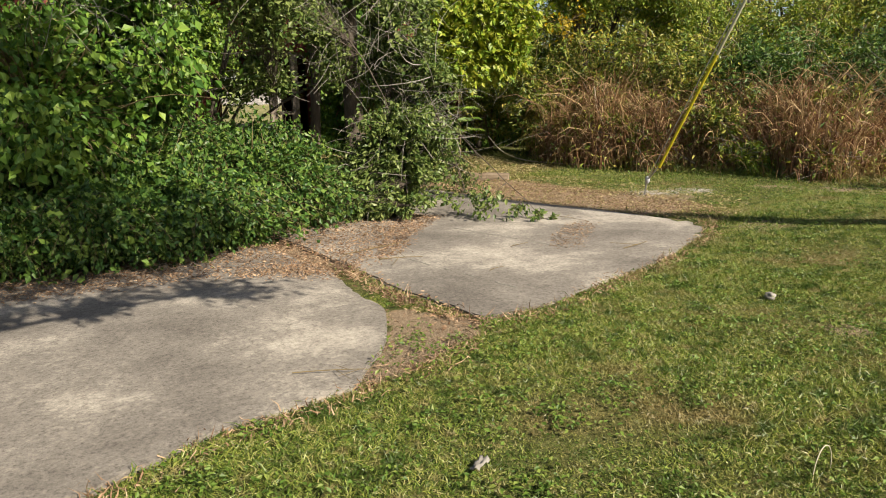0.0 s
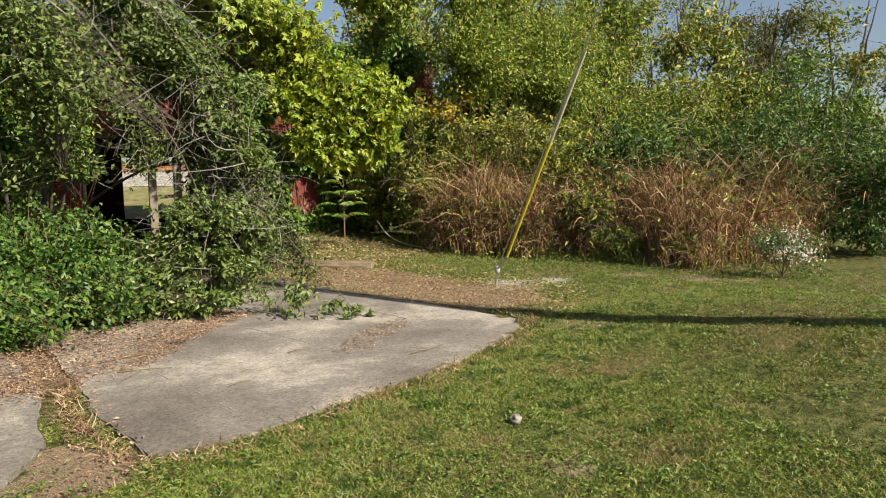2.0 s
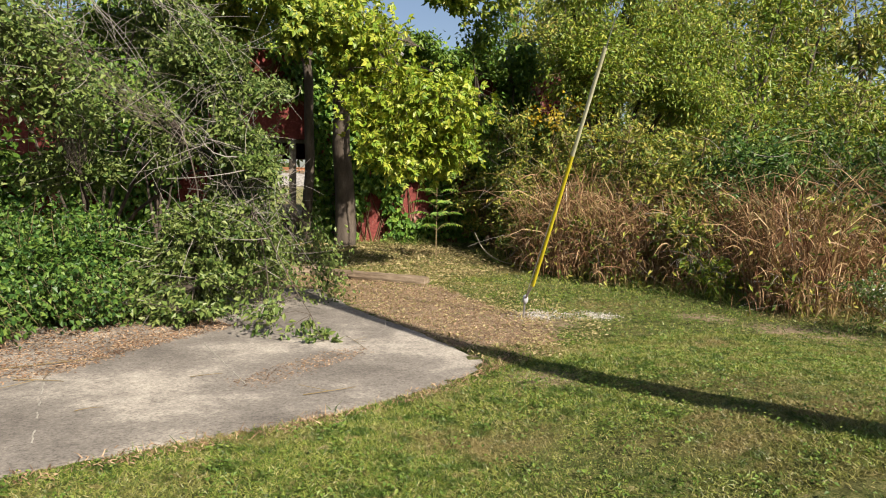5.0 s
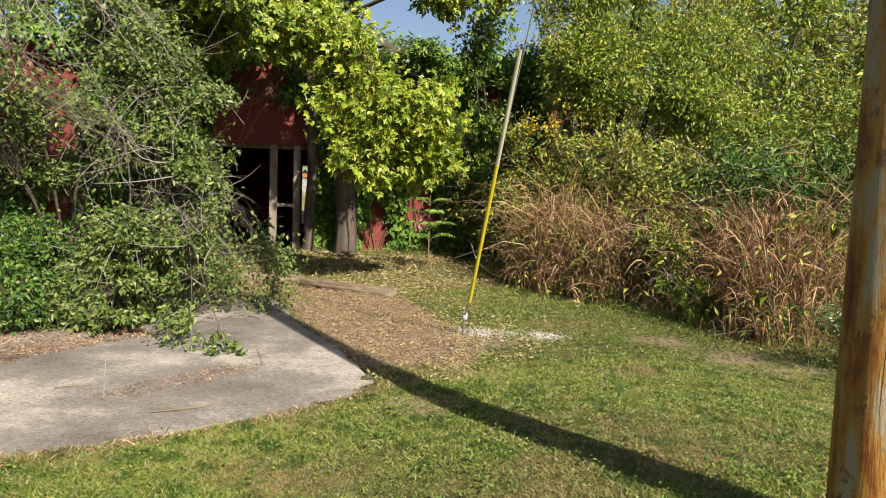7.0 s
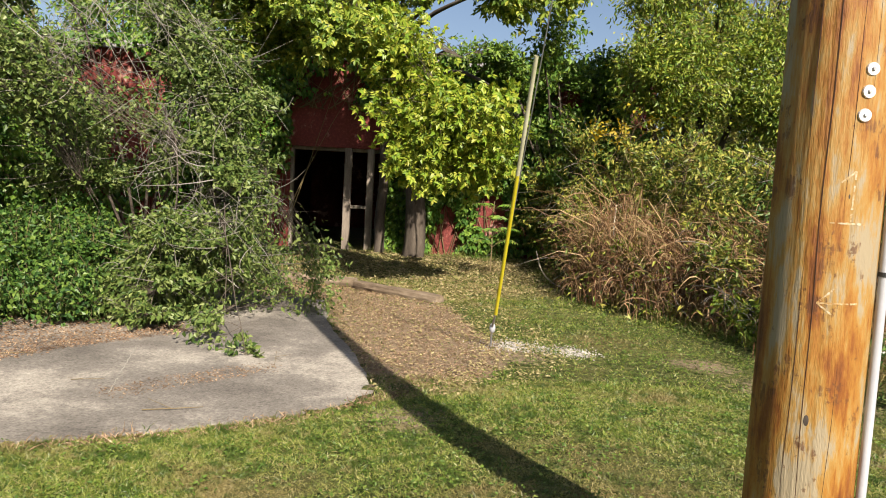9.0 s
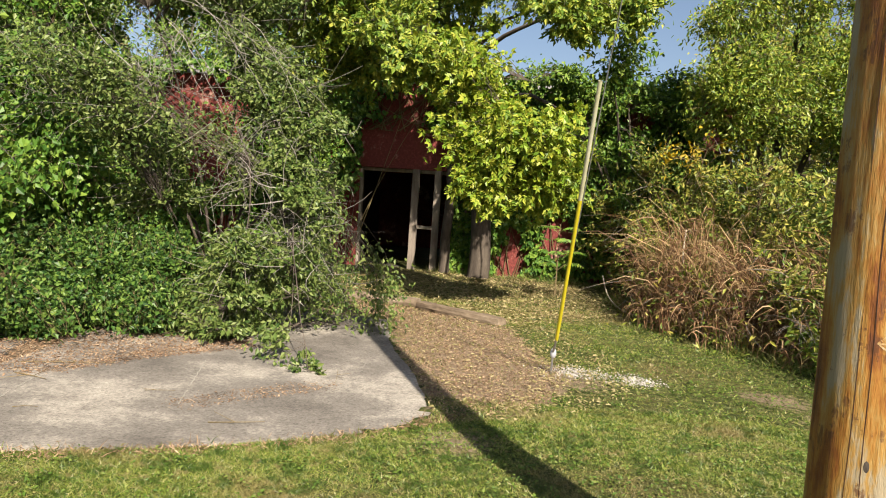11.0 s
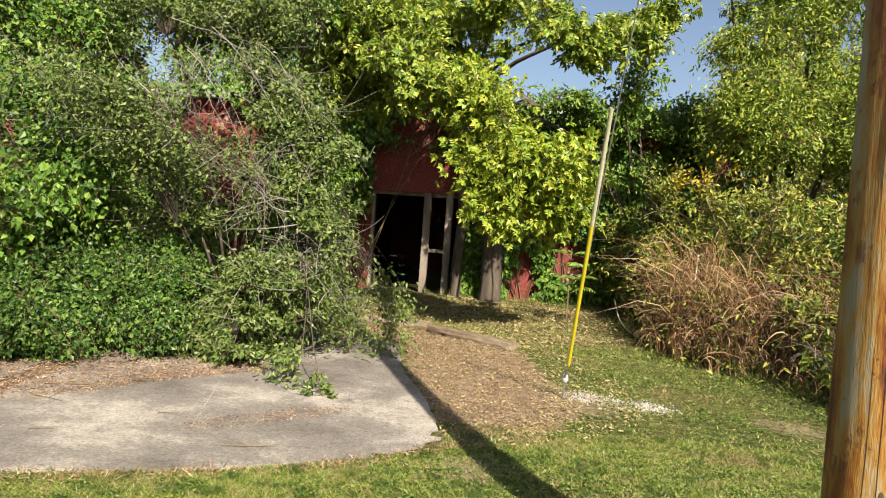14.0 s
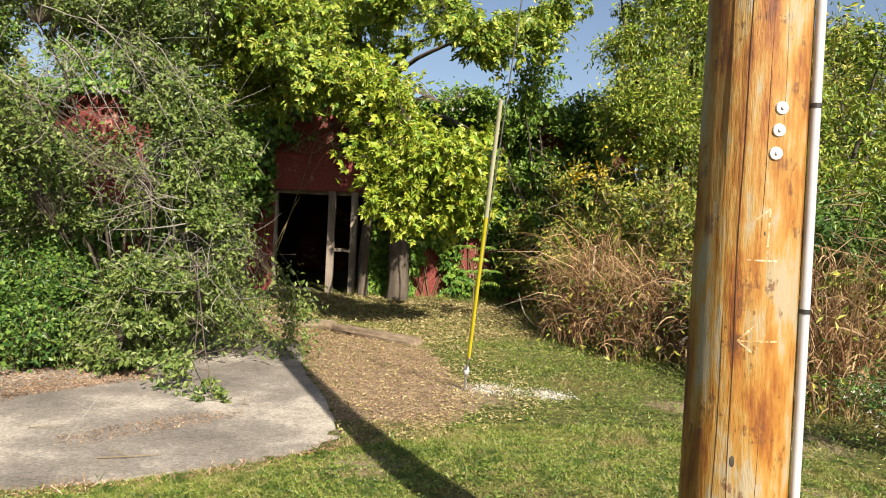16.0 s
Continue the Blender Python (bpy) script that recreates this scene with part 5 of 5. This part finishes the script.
# ---- lawn, litter ----
def lawn():
    # densest where the walk passes nearest
    zones = [(0.2, 5.3, 0.85, 3.95, 270000), (4.6, 9.6, 1.9, 5.3, 190000), (-1.5, 11.5, 0.3, 11.5, 150000), (2.0, 8.6, 9.0, 15.4, 18000)]
    x = np.concatenate([x0 + (x1 - x0) * rng.random(k) for x0, x1, y0, y1, k in zones])
    y = np.concatenate([y0 + (y1 - y0) * rng.random(k) for x0, x1, y0, y1, k in zones])
    n = len(x)
    off = inside(SLAB_FAR, x, y) | inside(SLAB_NEAR, x, y) | inside(BACK, x, y) | inside(DIRT, x, y)
    thin = inside(MULCH, x + rng.normal(size=n) * 0.34, y + rng.normal(size=n) * 0.34) & (rng.random(n) > 0.09)
    bank = (x - 8.6) * 0.8 + (y - 10.0) * 0.62 > 0.9
    worn = np.zeros(n, bool)
    for cx, cy, r in BARE:
        worn |= np.hypot(x - cx, y - cy) < r * (0.5 + 0.9 * rng.random(n))
    keep = ~(off | thin | bank | (worn & (rng.random(n) > 0.4)))
    x, y = x[keep], y[keep]
    n = len(x)
    tall = 0.75 + 0.35 * np.sin(x * 2.1 + 1.3 * np.sin(y * 1.7)) * np.cos(y * 2.6 + x)
    far = np.clip((y - 3) / 8, 0, 1)
    L = (0.022 + 0.032 * rng.random(n)) * tall * (1 + 0.35 * far)
    p = np.stack([x, y, rise(x, y) - 0.01], -1)
    w = np.stack([rng.normal(size=n) * 1.15, rng.normal(size=n) * 1.15, 0.55 + 0.5 * rng.random(n)], -1)
    b = unit(np.stack([rng.normal(size=n), rng.normal(size=n), -0.45 * np.ones(n)], -1)) * 0.4
    W = (0.0030 + 0.0024 * rng.random(n)) * (1 + 2.6 * far)
    bent = rng.random(n) < np.where(y < 4, 0.4, 0.15)
    plain = ~bent
    ob = part_np("grass", join(straws(p[bent], w[bent], L[bent], W[bent], b[bent]), slivers(p[plain], w[plain], L[plain], W[plain] * 1.2)), M_GRASS)
    tagged(ob, "short mown lawn grass, green with dry patches", "grass", "", "stuff")


lawn()


def lawn_weeds():
    """Broad-leaved weeds and clover sprinkled through the lawn in drifts."""
    c = np.stack([-0.5 + 11 * rng.random(1900), 0.6 + 8 * rng.random(1900) ** 1.5], -1)
    bad = inside(SLAB_FAR, c[:, 0], c[:, 1]) | inside(SLAB_NEAR, c[:, 0], c[:, 1]) | inside(BACK, c[:, 0], c[:, 1]) | inside(MULCH, c[:, 0], c[:, 1]) | ((c[:, 0] - 8.6) * 0.8 + (c[:, 1] - 10.0) * 0.62 > 0.9)
    c = c[~bad]
    k = 26
    p = np.repeat(c, k, 0) + rng.normal(size=(len(c) * k, 2)) * np.repeat(0.03 + 0.08 * rng.random((len(c), 1)), k, 0)
    bad = inside(SLAB_FAR, p[:, 0], p[:, 1]) | inside(SLAB_NEAR, p[:, 0], p[:, 1])
    p = p[~bad]
    m = len(p)
    pos = np.stack([p[:, 0], p[:, 1], rise(p[:, 0], p[:, 1]) + 0.012 + 0.022 * rng.random(m)], -1)
    L = 0.013 + 0.017 * rng.random(m)
    ob = part_np("lawn_weeds", blades(pos, rng.normal(size=(m, 3)) * np.array([1, 1, 0.4]), np.array([0, 0, 1.0]) + rng.normal(size=(m, 3)) * 0.4, L, L * 0.6), M_CLOVER)
    tagged(ob, "broad-leaved green weeds scattered through the lawn", "weeds", "", "stuff")


lawn_weeds()


def fringe(name, lines, n, reach, tall, material, label):
    """Dry tufts along worn edges."""
    out = []
    for line in lines:
        q = np.array(line)
        seg = np.linalg.norm(np.diff(q, axis=0), axis=1)
        t = np.cumsum(np.concatenate([[0], seg]))
        u = t[-1] * rng.random(int(n * t[-1]))
        u = u[np.sin(u * 7.0) + np.sin(u * 17.0 + 1) + rng.normal(size=len(u)) * 0.8 > -0.6]
        out.append(np.stack([np.interp(u, t, q[:, 0]), np.interp(u, t, q[:, 1])], -1) + rng.normal(size=(len(u), 2)) * reach)
    p = np.concatenate(out)
    m = len(p)
    pos = np.stack([p[:, 0], p[:, 1], rise(p[:, 0], p[:, 1]) + 0.002], -1)
    w = np.stack([rng.normal(size=m), rng.normal(size=m), 0.5 + 0.5 * rng.random(m)], -1)
    ob = part_np(name, straws(pos, w, tall * (0.4 + rng.random(m)), 0.004 + 0.003 * rng.random(m), unit(rng.normal(size=(m, 3)) - np.array([0, 0, 0.5])) * 0.5), material)
    tagged(ob, label, "dry grass", "", "stuff")


FRONT = [(5.95, 4.75), (5.72, 4.40), (5.40, 4.13), (4.76, 3.81), (4.26, 3.52), (3.61, 3.30), (2.93, 3.01), (2.42, 2.96), (2.2, 2.78), (1.9, 2.55), (1.42, 2.38), (1.06, 2.26), (0.79, 2.21), (0.34, 1.97), (-0.6, 1.67)]
JOINT = [(2.12, 4.75), (2.06, 4.4), (2.10, 3.9), (2.17, 3.55), (2.30, 3.2), (2.42, 3.0)]
fringe("edge_straw", [FRONT], 420, 0.055, 0.05, M_LITTER, "dead straw and soil along the slab edge")
fringe("joint_grass", [JOINT], 500, 0.035, 0.07, M_LITTER, "dry grass growing in the slab joint")
fringe("joint_greens", [JOINT, FRONT], 60, 0.05, 0.06, M_GRASS, "sparse green grass along the slab joint")
fringe("patch_grass", [[(1.55, 4.9), (1.75, 4.65), (1.95, 4.7), (1.75, 4.95)]], 500, 0.07, 0.07, M_LITTER, "dry tuft between the slabs and shrub")


def litter(name, polys, n, size, label, z=0.02, material=None, stray=0.05):
    out = []
    for poly, share in polys:
        k = int(n * share)
        xs, ys = [c[0] for c in poly], [c[1] for c in poly]
        x, y = min(xs) + (max(xs) - min(xs)) * rng.random(k * 3), min(ys) + (max(ys) - min(ys)) * rng.random(k * 3)
        ok = inside(poly, x, y)
        out.append(np.stack([x[ok][:k], y[ok][:k]], -1))
    p = np.concatenate(out)
    m = len(p)
    p = p + rng.normal(size=(m, 2)) * stray * (0.3 + rng.random((m, 1)) ** 2)
    pos = np.stack([p[:, 0], p[:, 1], (rise(p[:, 0], p[:, 1]) if z < 0.01 else 0) + z + 0.012 * rng.random(m)], -1)
    L = size * (0.5 + rng.random(m))
    w = rng.normal(size=(m, 3)) * np.array([1, 1, 0.25])
    ob = part_np(name, blades(pos, w, np.array([0, 0, 1.0]) + rng.normal(size=(m, 3)) * 0.3, L, L * (0.22 + 0.3 * rng.random(m))), material or M_LITTER)
    return tagged(ob, label, "leaf litter", "", "stuff")


litter("leaf_litter", [(MULCH, 0.42), (DIRT, 0.006), ([(-1, 4.75), (1.2, 4.85), (1.9, 4.3), (2.4, 4.9), (3.0, 6.0), (3.3, 6.8), (4.4, 8.4), (3, 8.4), (1, 5.6), (-1, 5.4)], 0.05), ([(2.6, 9.5), (6.3, 9.3), (8, 11), (7.8, 15.3), (2.5, 15.3)], 0.3)],
       56000, 0.022, "brown fallen leaves and bark litter", 0.004)
litter("yard_litter", [([(2.6, 10.6), (5.0, 10.4), (6.4, 9.2), (8.2, 11), (8.0, 15.3), (2.6, 15.3)], 1.0)], 15000, 0.055, "pale straw and dead leaves strewn before the doorway", 0.004, M_STRAW)
litter("hedge_litter", [([(1.2, 4.85), (1.9, 4.35), (2.15, 4.6), (2.35, 4.85), (2.75, 5.45), (3.05, 6.1), (3.25, 6.8), (3.7, 7.4), (3.0, 8.2), (1.0, 5.8), (-0.8, 5.5), (-0.8, 4.9)], 1.0)], 15000, 0.027, "brown leaves and twigs drifted under the shrubs", 0.016, None, 0.09)
litter("leaf_pile", [([(3.85, 4.45), (4.1, 4.35), (4.85, 5.1), (4.95, 5.4), (4.7, 5.35), (4.2, 4.9)], 1.0)], 1000, 0.02, "drift of brown leaves on the concrete", 0.016)
litter("mulch_chips", [(MULCH, 0.62), ([(6.2, 4.7), (6.9, 4.9), (7.5, 5.9), (7.6, 7.2), (7.3, 8.4), (6.9, 9.6), (6.0, 10.0), (6.5, 8.2), (6.7, 6.4)], 0.38)], 5200, 0.038, "pale straw and leaf scraps over the mulch", 0.008, M_STRAW)
litter("edge_litter", [([(2.35, 4.75), (2.62, 4.85), (3.05, 5.6), (3.75, 6.45), (3.5, 6.9), (3.0, 6.1)], 1.0)], 5200, 0.024, "brown leaves gathered along the slab's edge", 0.016)
litter("joint_weeds", [([(2.15, 4.5), (2.22, 4.5), (2.35, 3.5), (2.5, 3.0), (2.3, 2.85), (2.05, 3.5), (1.95, 4.4)], 0.6), ([(1.4, 5.0), (1.7, 4.55), (2.1, 4.45), (2.1, 4.9), (1.8, 5.3)], 0.4)], 500, 0.03, "dry weeds and leaves in the slab joint", 0.01)


def gravel():
    n = 2000
    c = np.concatenate([rng.normal(size=(n // 2, 2)) * np.array([0.17, 0.15]) + np.array([7.05, 6.68]), rng.normal(size=(n // 2, 2)) * np.array([0.13, 0.11]) + np.array([7.6, 6.55])])
    base = bmesh.new()
    bmesh.ops.create_icosphere(base, subdivisions=1, radius=1)
    v = np.array([w.co[:] for w in base.verts])
    f = np.array([[w.index for w in q.verts] for q in base.faces])
    base.free()
    s = (0.003 + 0.006 * rng.random((n, 1, 1)) ** 2) * (0.7 + 0.6 * rng.random((n, 1, 3)))
    V = v[None] * s * (1 + 0.2 * rng.normal(size=(n, len(v), 1)))
    V += np.stack([c[:, 0], c[:, 1], 0.004 + 0.01 * rng.random(n)], -1)[:, None]
    F = f[None] + np.arange(n)[:, None, None] * len(v)
    ob = part_np("gravel", (V.reshape(-1, 3), F.reshape(-1, 3)), M_GRAVEL)
    tagged(ob, "spilled white gravel by the anchor", "gravel", "", "stuff")


gravel()


def stick(a, b, r, label, forks=2):
    a, b = np.array([*a, 0.022]), np.array([*b, 0.024])
    c = (a + b) / 2 + np.array([*(rng.normal(size=2) * 0.08 * np.linalg.norm(b - a)), 0.01])
    p = [curve(a[None], c[None], b[None], 8)]
    rad = [np.linspace(r, r * 0.5, 8)[None]]
    for i in range(forks):
        s = p[0][0, 3 + i]
        e = s + np.array([*(rng.normal(size=2) * 0.12), 0.02])
        p.append(curve(s[None], ((s + e) / 2)[None], e[None], 8))
        rad.append(np.linspace(r * 0.6, r * 0.3, 8)[None])
    ob = part_np("stick", tubes(np.concatenate(p), np.concatenate(rad), 5), M_STEM)
    tagged(ob, label, "stick", "fallen sticks")


stick((4.36, 4.10), (4.72, 4.22), 0.004, "pale dry stick on the concrete", 1)
stick((4.80, 5.85), (4.92, 5.30), 0.003, "curved dry twig on the concrete", 2)
stick((3.58, 4.66), (3.80, 4.72), 0.003, "dark twig on the concrete", 1)
stick((2.4, 4.78), (2.75, 4.68), 0.005, "fallen twig beside the shrub", 2)
stick((1.2, 2.72), (1.6, 2.55), 0.003, "broken twig at the slab's edge", 3)
stick((2.2, 5.1), (2.9, 5.35), 0.005, "long pale branch on leaf litter", 2)
stick((3.0, 4.0), (3.15, 4.05), 0.003, "short twig on the concrete", 0)


def stone(x, y, s, label):
    bm = bmesh.new()
    bmesh.ops.create_icosphere(bm, subdivisions=3, radius=s)
    for v in bm.verts:
        v.co *= 1 + 0.55 * noise.noise(v.co / s * 1.6 + Vector((x, y, 0)))
        v.co.z *= 0.75
    ob = part("stone", bm, M_PALE, None, "", True)
    ob.location = (x, y, s * 0.5)
    tagged(ob, label, "stone", "pale stones")


stone(4.22, 2.53, 0.034, "pale whitish stone lying in the lawn")
stone(4.9, 2.55, 0.02, "small pale stone lying in the grass")


def scrap(x, y, w, h, label):
    """A crumpled bit of pale wrapper."""
    bm = bmesh.new()
    bmesh.ops.create_grid(bm, x_segments=8, y_segments=6, size=0.5)
    for v in bm.verts:
        n = noise.noise_vector(v.co * 3.1 + Vector((x, y, 0)))
        v.co = Vector(((v.co.x + n.x * 0.12) * w, (v.co.y + n.y * 0.12) * h, 0.022 + n.z * 0.018))
    f = bmesh.ops.solidify(bm, geom=bm.faces[:], thickness=0.001)
    ob = part("litter_scrap", bm, M_PALE, None, "", True)
    ob.location = (x, y, float(rise(x, y)))
    ob.rotation_euler.z = 0.6
    tagged(ob, label, "litter")


scrap(1.59, 1.57, 0.09, 0.035, "crumpled pale wrapper scrap lying in the grass")
ring = [(2.60 + 0.075 * math.cos(a), 1.0 + 0.02 * math.cos(a), 0.01 + 0.10 * math.sin(a)) for a in np.linspace(-0.1, 2.9, 9)]
cable(ring, 0.0017, "wire_loop", "thin pale wire arc standing out of the grass", M_CABLE, "wire")
stone(2.98, 15.35, 0.11, "pale rounded stone lying beside the threshold")

fringe("wall_weeds", [[(4.5, 15.3), (6.2, 15.2), (8.2, 14.8)], [(-1.0, 11.9), (2.4, 11.3)], [(8.3, 13.4), (8.3, 12.2), (8.6, 10.9), (9.0, 9.9), (9.3, 8.6), (9.7, 7.6), (10.3, 6.6), (10.9, 5.6)]], 420, 0.13, 0.22, M_GRASS, "rank green grass along the wall and the weeds")
